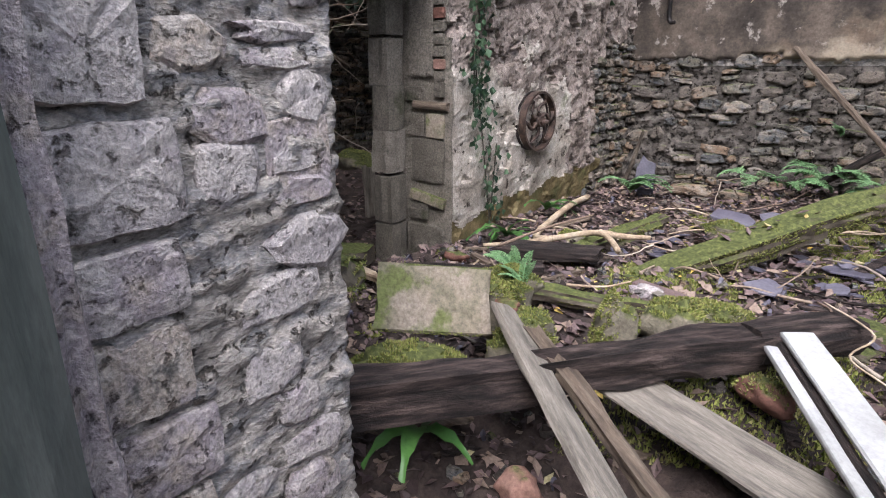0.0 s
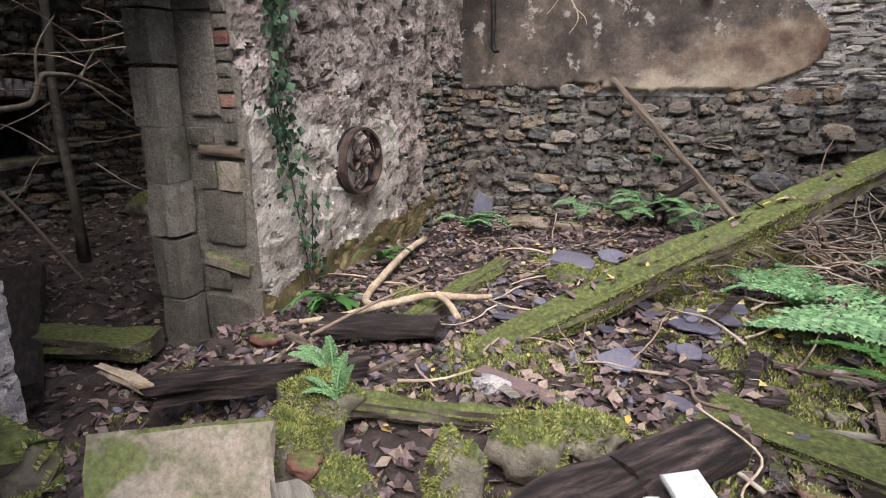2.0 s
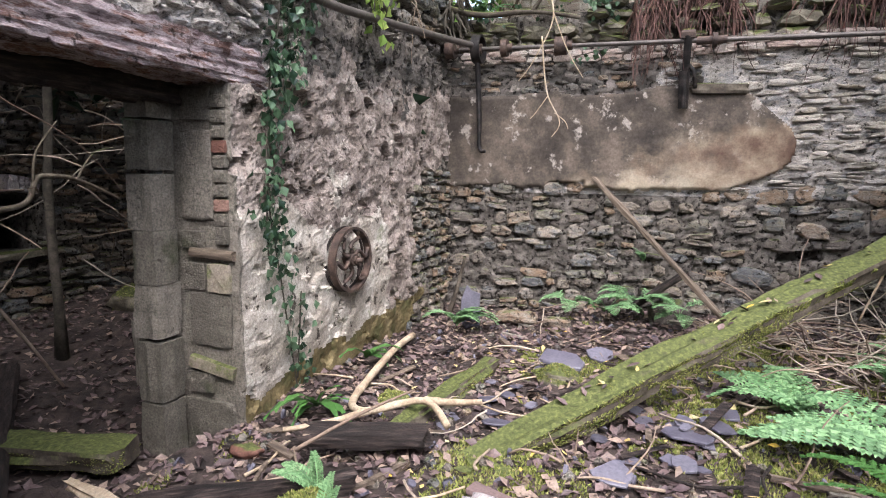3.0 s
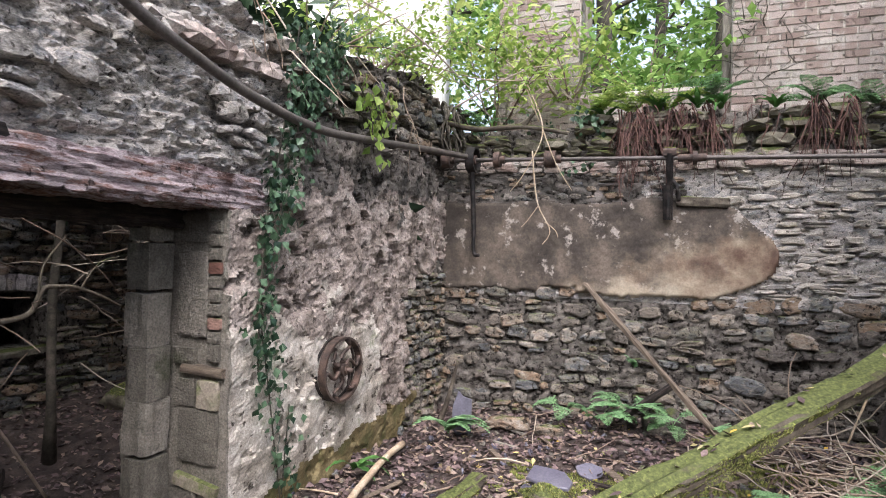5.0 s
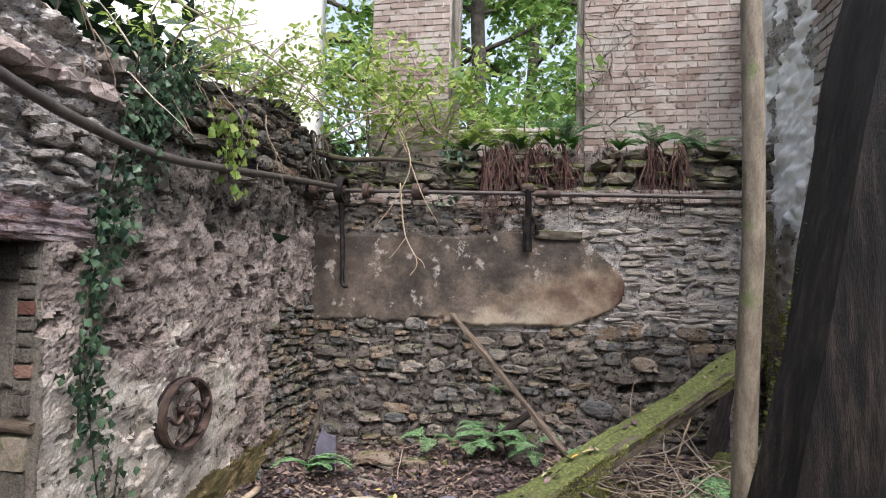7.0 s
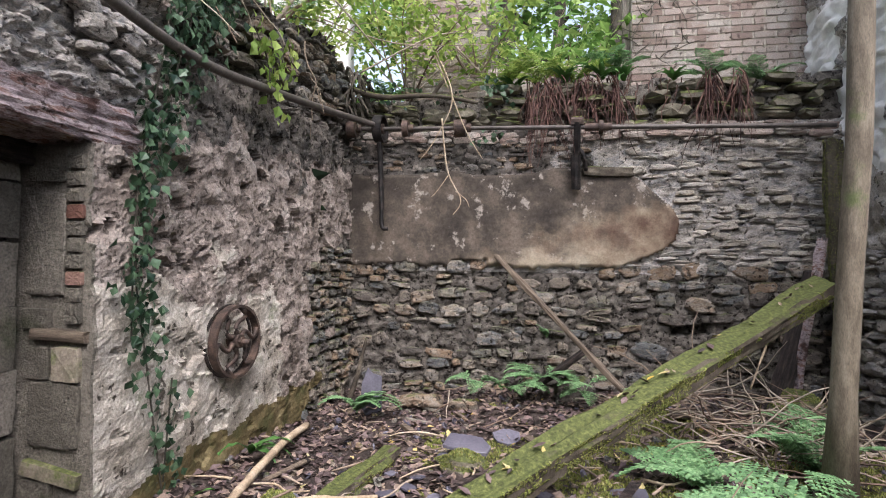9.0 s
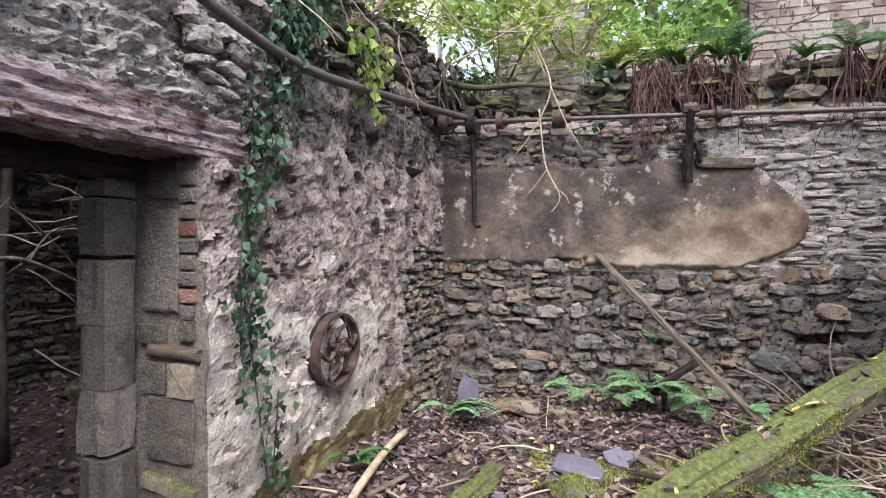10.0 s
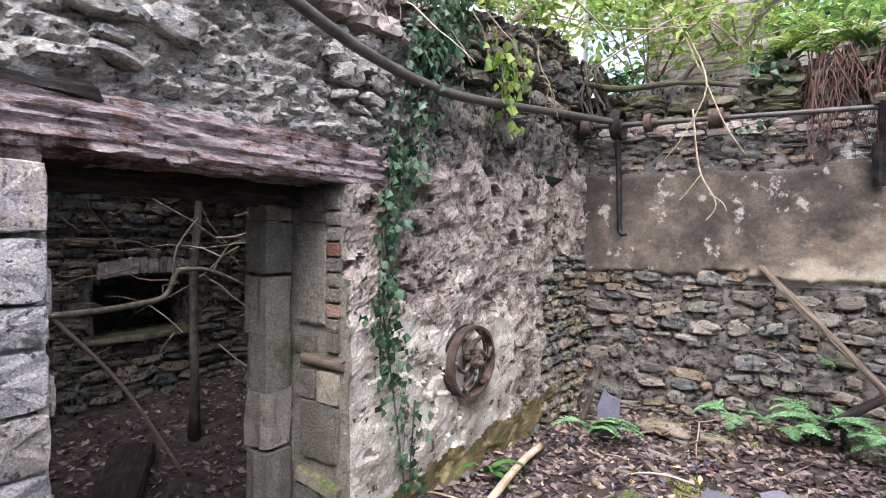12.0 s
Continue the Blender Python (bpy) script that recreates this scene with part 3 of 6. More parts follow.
brick_wall("wall_upper_right", 2.9, 5.2, 3.2, 6.4, 0.8, 0.35, "tall weathered brick wall with worn limewash", 3)
brick_wall("wall_upper_pier", 0.35, 1.32, 3.1, 6.4, 0.8, 0.35, "weathered brick pier beside an empty window", 5)
brick_wall("wall_upper_sill", 1.32, 2.9, 3.1, 3.75, 0.86, 0.3, "low brick sill under an empty window", 9)
wall_gable = wall_mesh("wall_gable", pose(0, 1.0, 0), -4.5, -0.5, 2.8, 7.0, 0.35, lambda u, v: True, lambda u, v: 0.02 * nz(u, v, 3, 3), [WHITE_WALL], lambda u, v: 0, 0.1,
                       "pale limewashed gable wall")
for sx in (1.40, 2.86):
    beam("window_post", (sx, 0.9, 3.72), (sx, 0.92, 6.4), 0.07, 0.08, GREY_WOOD, "grey weathered timber window post", "post", seed=int(sx * 10))

# ---- left wall: lime plaster over rubble, a doorway with a timber lintel ----
DOOR0, DOOR1, HEAD = -4.66, -3.36, 2.1


def left_top(u):
    return 3.28 + 0.1 * nz(u, 0.2, 0, 1.7) + 0.35 * max(0, min(1, (u + 2.6) / 2)) - 0.25 * max(0, (u + 0.5) / 0.5)


def left_solid(u, v):
    if DOOR0 < u < DOOR1 and v < HEAD + 0.06:
        return False
    return v < left_top(u)


def bare(u, v):
    """Where plaster has fallen off the left wall: above zero."""
    a = (u + 0.85) * 1.2 - max(0, v - 1.5) * 3.0 + 0.6 * nz(u, v, 2.2, 2.5)
    b = min((v - 2.15) * 2.0, (-2.75 - u) * 1.2) + 0.35 * nz(u, v, 3.3, 2.5)
    c = (v - 2.75) * 1.5 + 0.5 * nz(u, v, 5.3, 2.0)
    return max(a, b, c)


def flakes(u, v, seed, freq, deep):
    """Broken layers with sharp rims."""
    f = noise.fractal(Vector((u * freq, v * freq, seed)), 0.9, 2.1, 6)
    return sum(deep * max(0.0, min(1.0, (f - q) / 0.05)) for q in (-0.3, -0.08, 0.15, 0.4)) - deep * 2


# small square sockets left by old fixings: place along the wall, height, half width
SOCKETS = ((-2.56, 1.515, 0.036), (-2.1, 1.508, 0.032), (-1.62, 1.5, 0.03), (-2.75, 0.62, 0.05), (-1.9, 0.62, 0.035), (-3.25, 1.72, 0.022), (-0.75, 2.95, 0.05), (-0.95, 2.98, 0.04))


def left_height(u, v):
    b = bare(u, v)
    pits = nz(u, v, 7.7, 5.5)
    e = -sum(0.13 for hu, hv, hr in SOCKETS if ((u - hu) / hr) ** 2 + ((v - hv) / hr) ** 2 < 1)
    e += 0.025 * nz(u, v, 1.4, 2.0) + flakes(u, v * 1.5, 1.7, 2.6, 0.007) + flakes(u, v * 1.6, 7.3, 6.5, 0.0045) + 0.006 * nz(u, v, 4.4, 24)
    if b > 0 and v > 2.2:
        e += 0.062 * fitted(u + 0.5 * v, v, 3.9, 0.24, 0.1) + 0.03 * fitted(u + 0.4 * v, v, 8.9, 0.09, 0.042) + flakes(u + 0.4 * v, v * 2.8, 3.9, 5.2, 0.006) - 0.05
    if b < 0:
        e += 0.035
        if pits > 0.42:
            e -= 0.06
        keep = max(0.0, min(1.0, (1.45 + 0.45 * nz(u, v, 5.5, 2.0) - v) / 0.35)) * max(0.0, min(1.0, (-1.3 - u) / 0.5))
        e = e * (1 - keep) + (0.03 + e * 0.45) * keep
    return e


def left_pick(u, v):
    if DOOR1 - 0.1 < u < DOOR1 + 0.022 and v < HEAD:
        return 5
    if bare(u, v) > 0:
        return 3 if v > 2.5 and u > -2.7 else (6 if u > -1.6 else 0)
    n = nz(u, v, 5.5, 2.0)
    if v < 0.4 + 0.16 * n + 0.05 * (u + 2.8):
        return 2
    if v > 2.35 + 0.3 * n and u > -2.7:
        return 3
    if v < 1.42 + 0.35 * n and u < -1.55 + 0.3 * n:
        return 4
    return 1


wall_left = wall_mesh("wall_left", LEFT, -6.3, 0.0, -0.3, 3.9, 0.45, left_solid, left_height, [RAGGED, LIME, DAMP, WET, LIME_WHITE, JAMB, MORTAR], left_pick, 0.017,
                      "side wall of rubble with crumbling lime plaster and a doorway")
for w in (wall_left,):
    w.data.polygons.foreach_set("use_smooth", [False] * len(w.data.polygons))
over = lay(-6.0, -2.8, 2.39, 3.3, (0.05, 0.13), (0.1, 0.3), lambda u, v: v < left_top(u) - 0.1 and bare(u, v) > -0.05 and nz(u, v, 12.2, 2.5) > 0.3 and not (-4.0 < u and v > 2.88), 21, tilt=14)
near_corner = lay(-1.1, -0.02, 0.15, 1.6, (0.06, 0.12), (0.1, 0.22), lambda u, v: u < -0.02 and bare(u, v) > 0, 22, tilt=10)
high = lay(-2.8, -0.05, 2.9, 3.5, (0.07, 0.13), (0.14, 0.3), lambda u, v: v < left_top(u) - 0.1 and bare(u, v) > 0, 23, tilt=10)
set_stones(wall_left, LEFT, over, RAGGED, (0.02, 0.04), ROUGH_FORMS, relief=lambda u, v: 0.02)
set_stones(wall_left, LEFT, near_corner + high, RUBBLE, (0.025, 0.05), ROUGH_FORMS, relief=lambda u, v: 0.008)
quoins = lay(DOOR0 - 1.0, DOOR0 - 0.26, 0.05, 2.08, (0.1, 0.2), (0.2, 0.34), lambda u, v: u < DOOR0 - 0.4, 25, tilt=1)
rise = 0.0
for k, tall in enumerate((0.2, 0.14, 0.22, 0.17, 0.24, 0.15, 0.19, 0.2, 0.13, 0.21, 0.23)):
    wide = 0.3 if k % 2 else 0.24
    quoins.append((DOOR0 - 0.004 - wide / 2, rise + tall / 2, wide, tall * 0.96, 0.6 * math.sin(k * 2.3), k * 5 + 1))
    rise += tall
set_stones(wall_left, LEFT, quoins, PALE_STONE, (0.035, 0.045), BLOCK_FORMS, base=0.03)
band = [(-3.85 + 0.2 * i, 2.96 + 0.01 * math.sin(i * 2), 0.19, 0.1, rng.uniform(-3, 3), rng.randrange(1000)) for i in range(6)]
set_stones(wall_left, LEFT, band, BRICK, (0.06, 0.085), SQUARE_FORMS, "brick")
# the sides of the doorway
side = pose(0, DOOR1, 0)
reveal = [(-0.18, 0.2, 0.34, 0.3, 0, 1), (-0.15, 0.82, 0.29, 0.32, 1, 2), (-0.2, 1.62, 0.22, 0.5, 0, 3), (-0.2, 2.0, 0.22, 0.18, 0, 8), (-0.24, 0.45, 0.18, 0.13, 0, 11), (-0.25, 1.06, 0.14, 0.16, 0, 12),
          (-0.25, 1.27, 0.16, 0.1, 0, 13), (-0.045, 1.3, 0.085, 0.1, 0, 14)]
corner_bricks = [(-0.046, 1.385 + 0.078 * k, 0.09 if k % 3 else 0.075, 0.068, 1.2 * math.sin(k * 3.1), k) for k in range(9)]
set_stones(wall_left, side, reveal + [q for q in corner_bricks if q[5] % 4 != 1], JAMB, (0.014, 0.024), BLOCK_FORMS)
set_stones(wall_left, side, [q for q in corner_bricks if q[5] % 4 == 1], RED_BRICK, (0.012, 0.016), BLOCK_FORMS, "brick")
set_stones(wall_left, side, [(-0.08, 1.06, 0.15, 0.17, 0, 10)], SLAB, (0.022, 0.03), BLOCK_FORMS)
far_side = pose(0, DOOR0, 0, 0, 0, 180)
reveal2 = lay(0.0, 0.45, 0.05, 2.08, (0.1, 0.22), (0.18, 0.3), lambda u, v: 0.05 < u < 0.4, 27, tilt=2)
set_stones(wall_left, far_side, reveal2, PALE_STONE, (0.02, 0.03), BLOCK_FORMS)
for j, zz in enumerate((0.16, 0.52, 0.86, 1.16, 1.46, 1.76, 1.98)):
    hgt = (0.36, 0.34, 0.3, 0.3, 0.3, 0.26, 0.16)[j]
    v, f = timber(hgt - 0.004, 0.17, 0.17, 40 + j, 0.006, nx=10, broken=0.004, nc=4)
    st = raw("jamb_block", v, f, JAMB, wall_left)
    st.matrix_basis = pose(-0.42, DOOR1 - 0.11, zz - hgt / 2 + 0.02, 0, -90, 0)

# ---- right wall and the wall with the way in ----
def right_height(u, v):
    return 0.03 * nz(u, v, 3.1, 3) + 0.05 * fitted(u, v, 6.1, 0.24, 0.12) + 0.02 * fitted(u, v, 2.1, 0.1, 0.06) - 0.03


wall_right = wall_mesh("wall_right", RIGHT, -0.8, 7.0, -0.3, 5.4, 0.45, lambda u, v: v < 5.2 - 0.35 * max(0, u - 0.6) - 1.6 * max(0, min(1, u - 2.4)) + 0.15 * nz(u, 4.4, 0, 2),
                       right_height, [RAGGED, WHITE_WALL, LIME_WHITE, DAMP], lambda u, v: 3 if u < 0.2 + 0.1 * nz(u, v, 6, 3) and v < 1.7 else (((1 if v > 2.3 + 0.4 * nz(u, v, 3, 1.6) else 2) if v > 1.6 + 0.3 * nz(u, v, 2, 2) else 0) if nz(u, v, 8.1, 2.2) < 0.05 else (1 if nz(u, v, 4.7, 1.1) > 0.1 else 0)), 0.025,
                       "side wall of rubble with flaking limewash")
rr_stones = lay(0.0, 3.2, 0.1, 1.9, (0.06, 0.12), (0.12, 0.3), lambda u, v: v < 1.5 + 0.5 * nz(u, v, 2, 1.5), 31)
set_stones(wall_right, RIGHT, rr_stones, PALE_RUBBLE, (0.03, 0.06), FORMS, single=120)
pil = []
for k in range(24):
    for i in range(2):
        pil.append((1.05 + i * 0.225 + (0.1 if k % 2 else 0), 3.1 + 0.077 * k, 0.215, 0.066, rng.uniform(-2, 2), rng.randrange(1000)))
set_stones(wall_right, RIGHT, pil, BRICK, (0.05, 0.065), BOX_FORMS, "brick")

NEAR = 1.4
wall_front = wall_mesh("wall_front", pose(0, -5.6, 0, 0, 0, 180), -NEAR, 0.1, -0.3, 2.9, 0.56, lambda u, v: v < 2.75 + 0.1 * nz(u, 2, 2, 3),
                       lambda u, v: 0.02 * nz(u, v, 4.5, 6), [RAGGED], lambda u, v: 0, 0.03, "thick rubble wall beside the way in")
way = pose(NEAR + 0.004, -5.6, 0, 0, 0, 90)


def reveal_relief(u, v):
    return 0.012 + 0.022 * fitted(u, v, 2.7, 0.15, 0.075) + 0.014 * fitted(u, v, 9.2, 0.05, 0.028) + 0.004 * nz(u, v, 5, 30)


wall_reveal = wall_mesh("wall_front_reveal", way, -0.56, 0.0, -0.2, 2.7, 0.003, lambda u, v: True, reveal_relief, [RAGGED], lambda u, v: 0, 0.011,
                        "pale rubble reveal of the way in with lime mortar")
jamb_stones = lay(-0.37, 0.0, 0.1, 2.6, (0.09, 0.16), (0.13, 0.24), lambda u, v: -0.32 < u < -0.06, 33, tilt=3, gap=0.93)
corner_stones = lay(-0.2, 0.0, 0.1, 2.6, (0.07, 0.2), (0.1, 0.2), lambda u, v: -0.11 < u < -0.055, 34, tilt=1, gap=0.95)
outer_jamb = []
rise = 0.0
for k, tall in enumerate((0.19, 0.16, 0.2, 0.15, 0.17, 0.18, 0.15, 0.2, 0.18, 0.16, 0.19, 0.17, 0.18, 0.16, 0.19)):
    outer_jamb.append((-0.465 + 0.012 * math.sin(k * 2.1), rise + tall / 2, 0.19 + 0.02 * math.sin(k * 3.7), tall * 0.9, 2.5 * math.sin(k * 1.7), k * 7 + 3))
    rise += tall
set_stones(wall_reveal, way, jamb_stones, PALE_STONE, (0.012, 0.02), ROUGH_FORMS, base=0.018)
set_stones(wall_reveal, way, corner_stones, PALE_STONE, (0.012, 0.02), BLOCK_FORMS, base=0.014)
set_stones(wall_reveal, way, outer_jamb, PALE_STONE, (0.03, 0.04), BLOCK_FORMS, base=0.014)
front_face = lay(-NEAR, 0.0, 0.1, 2.6, (0.08, 0.15), (0.15, 0.35), lambda u, v: u > -NEAR + 0.2, 36)
set_stones(wall_front, pose(0, -5.6, 0, 0, 0, 180), front_face, RUBBLE, (0.02, 0.05), FORMS)
# unseen closing wall, added and kept low to let side light in
wall_front_right = wall_mesh("wall_front_right", pose(0, -5.9, 0, 0, 0, 180), -5.0, -3.9, -0.3, 1.7, 0.6, lambda u, v: True, lambda u, v: 0.02 * nz(u, v, 4.5, 6),
                             [MORTAR], lambda u, v: 0, 0.1, "plain unseen rubble wall added to close the room")

# ---- the outer space beyond the doorway ----
WX = pose(-3.5, 0, 0, 0, 0, 90)


def hole(u, v):
    return -2.98 < u < -2.02 and 0.86 < v < 1.36 + 0.05 * (1 - ((u + 2.5) / 0.48) ** 2)


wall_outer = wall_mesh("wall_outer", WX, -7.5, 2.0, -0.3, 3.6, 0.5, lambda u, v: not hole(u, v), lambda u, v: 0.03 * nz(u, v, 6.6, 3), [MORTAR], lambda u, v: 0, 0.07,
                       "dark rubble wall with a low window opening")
outer_stones = lay(-5.2, 0.5, 0.2, 3.0, (0.08, 0.15), (0.16, 0.36), lambda u, v: not (-3.05 < u < -1.95 and 0.8 < v < 1.56), 41)
set_stones(wall_outer, WX, outer_stones, RUBBLE, (0.03, 0.07), FORMS, single=250)
arch = [(-2.98 + 0.094 * i + 0.05, 1.46 + 0.05 * (1 - ((i - 4.6) / 5) ** 2), 0.088, 0.16, (i - 4.6) * 1.6, i) for i in range(10)]
set_stones(wall_outer, WX, arch, PALE_STONE, (0.04, 0.055), SQUARE_FORMS)
v, f = timber(1.2, 0.2, 0.06, 77, 0.006)
sill = raw("window_sill", v, f, MOSSY_STONE, wall_outer)
sill.matrix_basis = pose(-3.46, -3.1, 0.83, 0, 0, 90)
# wall and unseen roof added behind the window so its opening stays black
closing = wall_mesh("wall_outer_room", pose(-5.0, 0, 0, 0, 0, 90), -7.5, 2.0, -0.3, 3.6, 0.3, lambda u, v: True, lambda u, v: 0, [MORTAR], lambda u, v: 0, 0.4, "plain rubble wall added to close off the window opening")
cap = wall_mesh("roof_outer_room", pose(0, 0, 3.6, -90, 0, 0), -5.3, -3.5, -7.5, 2.0, 0.2, lambda u, v: True, lambda u, v: 0, [ROT], lambda u, v: 0, 0.4, "unseen roof added to keep light out of the window opening")
wall_outer_end = wall_mesh("wall_outer_end", pose(0, 0.6, 0), -5.0, -0.45, -0.3, 3.4, 0.4, lambda u, v: True, lambda u, v: 0.03 * nz(u, v, 2.6, 3), [MORTAR], lambda u, v: 0, 0.12, "rubble end wall of the outer yard")

beam("door_frame_post", (1.55, -6.29, 0.0), (1.55, -6.29, 2.6), 0.13, 0.13, GREEN_PAINT, "dark grey-green timber door frame beside the way in", "door frame", 91, rough=0.003)
beam("plaster_edge", (1.535, -6.2, 0.0), (1.535, -6.2, 2.6), 0.04, 0.035, PALE_STONE, "ragged white plaster edge on the door frame", "plaster edge", 92, rough=0.012)

# unseen wall added at the camera's back to close the yard
wall_behind = wall_mesh("wall_behind", pose(0, -8.6, 0, 0, 0, 180), -7.0, 5.0, -0.3, 3.6, 0.4, lambda u, v: True, lambda u, v: 0.03 * nz(u, v, 4.5, 3), [MORTAR], lambda u, v: 0, 0.2, "plain unseen rubble wall added to close the yard behind")
def tufts(name, parent, spots, size, mat, count, seed):
    """Moss as many small leaning blades at spots (place, normal)."""
    r = random.Random(seed)
    vs, fs = [], []
    for p, nrm in spots[:count]:
        p, nrm = Vector(p), Vector(nrm)
        side = nrm.orthogonal().normalized()
        side.rotate(Matrix.Rotation(r.uniform(0, 6.28), 3, nrm))
        tip = p + nrm * size * r.uniform(0.5, 1.3) + side.cross(nrm) * size * r.uniform(-0.8, 0.8)
        wd = size * 0.42
        b = len(vs)
        vs += [p - side * wd - nrm * 0.003, p + side * wd - nrm * 0.003, tip]
        fs.append((b, b + 1, b + 2))
    ob = raw(name, vs, fs, mat, parent)
    ob["kind"] = "stuff"
    return ob


# ---- doorway timbers ----
def lintel(name, a, b, w, h, mat, label, seed, rough):
    v, f = timber((Vector(b) - Vector(a)).length, w, h, seed, rough, nx=130, broken=0.08, nc=12)
    flake = [0.013 * (fitted(x + 0.6 * z, y * 1.3 + z, seed, 0.42, 0.05) + 0.6 * fitted(x, y + z * 1.2, seed + 4, 0.09, 0.025) - 0.6) for x, y, z in v]
    v = [(x, y * (1 + 2 * k / w), z * (1 + 2 * k / h)) for (x, y, z), k in zip(v, flake)]
    ob = raw(name, v, f, mat)
    ob.matrix_world = between(a, b)
    return tagged(ob, label, "lintel")


lintel("door_lintel", (-0.1, -5.05, 2.215), (-0.1, -3.1, 2.205), 0.3, 0.2, PURPLE_WOOD, "purple-grey rotten timber lintel over the doorway", 3, 0.009)
lintel("inner_lintel", (-0.36, -4.9, 2.1), (-0.36, -3.2, 2.09), 0.16, 0.17, ROT, "dark timber inner lintel behind the front one", 5, 0.006)
beam("wall_plug", (-0.26, -3.37, 1.2), (0.03, -3.36, 1.19), 0.05, 0.055, BROWN_WOOD, "short rotten timber block set in the door jamb", "timber", 8, rough=0.002, broken=0.01)
beam("wall_plug", (-0.3, -3.37, 0.57), (0.0, -3.36, 0.52), 0.05, 0.07, SLAB, "yellowed timber block set in the door jamb", "timber", 9, rough=0.002, broken=0.01)
beam("rotten_lintel_end", (-0.02, -5.1, 2.33), (0.0, -4.5, 2.28), 0.1, 0.09, ROT, "crumbling dark end of a rotten timber above the doorway", "timber", 10, rough=0.02)

# ---- cast-iron pulley wheel on its stub axle ----
def ring_solid(r0, r1, x0, x1, n=48):
    """A flat ring about the x axis."""
    v, f = [], []
    for k in range(n):
        a = 2 * math.pi * k / n
        c, s = math.cos(a), math.sin(a)
        v += [(x0, r0 * c, r0 * s), (x0, r1 * c, r1 * s), (x1, r1 * c, r1 * s), (x1, r0 * c, r0 * s)]
    for k in range(n):
        a, b = 4 * k, 4 * ((k + 1) % n)
        for i in range(4):
            j = (i + 1) % 4
            f.append((a + i, b + i, b + j, a + j))
    return v, f


def spoke(a, r0, r1, x, bend):
    pts = []
    for i in range(9):
        t = i / 8
        r = r0 + (r1 - r0) * t
        an = a + bend * math.sin(t * math.pi * 2) * 0.35
        pts.append((x, r * math.cos(an), r * math.sin(an)))
    return tube(pts, [0.02, 0.018, 0.016, 0.015, 0.014, 0.014, 0.015, 0.017, 0.02], 6)


def pulley_wheel(place):
    w = empty("pulley_wheel", place)
    v, f = ring_solid(0.218, 0.236, -0.028, 0.028)
    raw("rim", v, f, IRON, w)
    v, f = ring_solid(0.224, 0.238, -0.06, -0.046)
    raw("back_rim", v, f, ROT, w, label="dark rim of the second pulley behind")
    v, f = join([ring_solid(0.018, 0.045, -0.04, 0.04, 20)])
    hub = raw("hub", v, f, IRON, w)
    v, f = ring_solid(0.018, 0.032, 0.04, 0.06, 6)
    raw("nut", v, f, IRON, hub)
    for k in range(6):
        v, f = spoke(k * math.pi / 3 + 0.3, 0.04, 0.222, 0.005, 0.9)
        raw("spoke", v, f, IRON, w, smooth=True)
    v, f = tube([(-0.2, 0, 0), (0.1, 0, 0)], 0.018, 10)
    raw("axle", v, f, IRON, w, smooth=True)
    return tagged(w, "rusty cast-iron pulley wheel with curved spokes on the wall", "pulley wheel")


pulley_wheel(pose(0.11, -2.27, 1.02, 0, 0, -4))

# ---- overhead line shaft ----
def shaft_z(x):
    return 2.868 - 0.026 * x


def shaft():
    s = empty("line_shaft", pose(0, -0.2, 0))
    pts = [(0.02 + 0.2225 * i, 0, shaft_z(0.02 + 0.2225 * i)) for i in range(21)]
    v, f = tube(pts, 0.021, 10)
    raw("shaft", v, f, PIPE, s, smooth=True)
    for x, r, w, mat, lab in ((0.1, 0.085, 0.08, IRON, "dark flanged end pulley"), (0.66, 0.08, 0.05, IRON, ""), (1.21, 0.085, 0.1, IRON, "small brown drum pulley"), (2.53, 0.062, 0.03, IRON, "shaft coupling flange")):
        v, f = ring_solid(0.02, r, -w / 2, w / 2, 28)
        o = raw("pulley", v, f, mat, s, label=lab)
        o.matrix_basis = pose(x, 0, shaft_z(x))
        v, f = ring_solid(0.02, r * 1.08, -w / 2 - 0.008, -w / 2, 28)
        raw("flange", v, f, mat, o)
        v, f = ring_solid(0.02, r * 0.5, w / 2, w / 2 + 0.05, 20)
        raw("boss", v, f, mat, o)
    v, f = join([ring_solid(0.02, 0.036, 2.40 - 0.02, 2.62, 16)])
    o = raw("coupling", v, f, IRON, s)
    o.matrix_basis = pose(0, 0, shaft_z(2.5))
    return tagged(s, "rusty iron line shaft with small pulleys along the wall", "line shaft")


shaft()


def hanging_strap():
    s = empty("shaft_strap", pose(0.385, -0.2, shaft_z(0.385)))
    v, f = ring_solid(0.118, 0.138, -0.045, 0.045, 36)
    raw("loop", v, f, DARK_IRON, s)
    v, f = ring_solid(0.02, 0.05, -0.04, 0.04, 20)
    raw("bush", v, f, IRON, s)
    pts = [(0.0, -0.02, -0.13), (0.0, 0.01, -0.25), (0.005, 0.03, -0.5), (0.012, 0.04, -0.8), (0.015, 0.04, -0.95), (0.04, 0.03, -1.0), (0.085, 0.02, -1.0)]
    v, f = tube(curve_points(pts, 24), [0.03 - 0.0005 * i for i in range(24)], 8, 0.12, 4)
    raw("hanging_bar", v, f, DARK_IRON, s, smooth=True, label="hanging iron bar with a hooked end")
    return tagged(s, "iron loop with a long hooked bar hanging from the shaft", "iron hook")


hanging_strap()


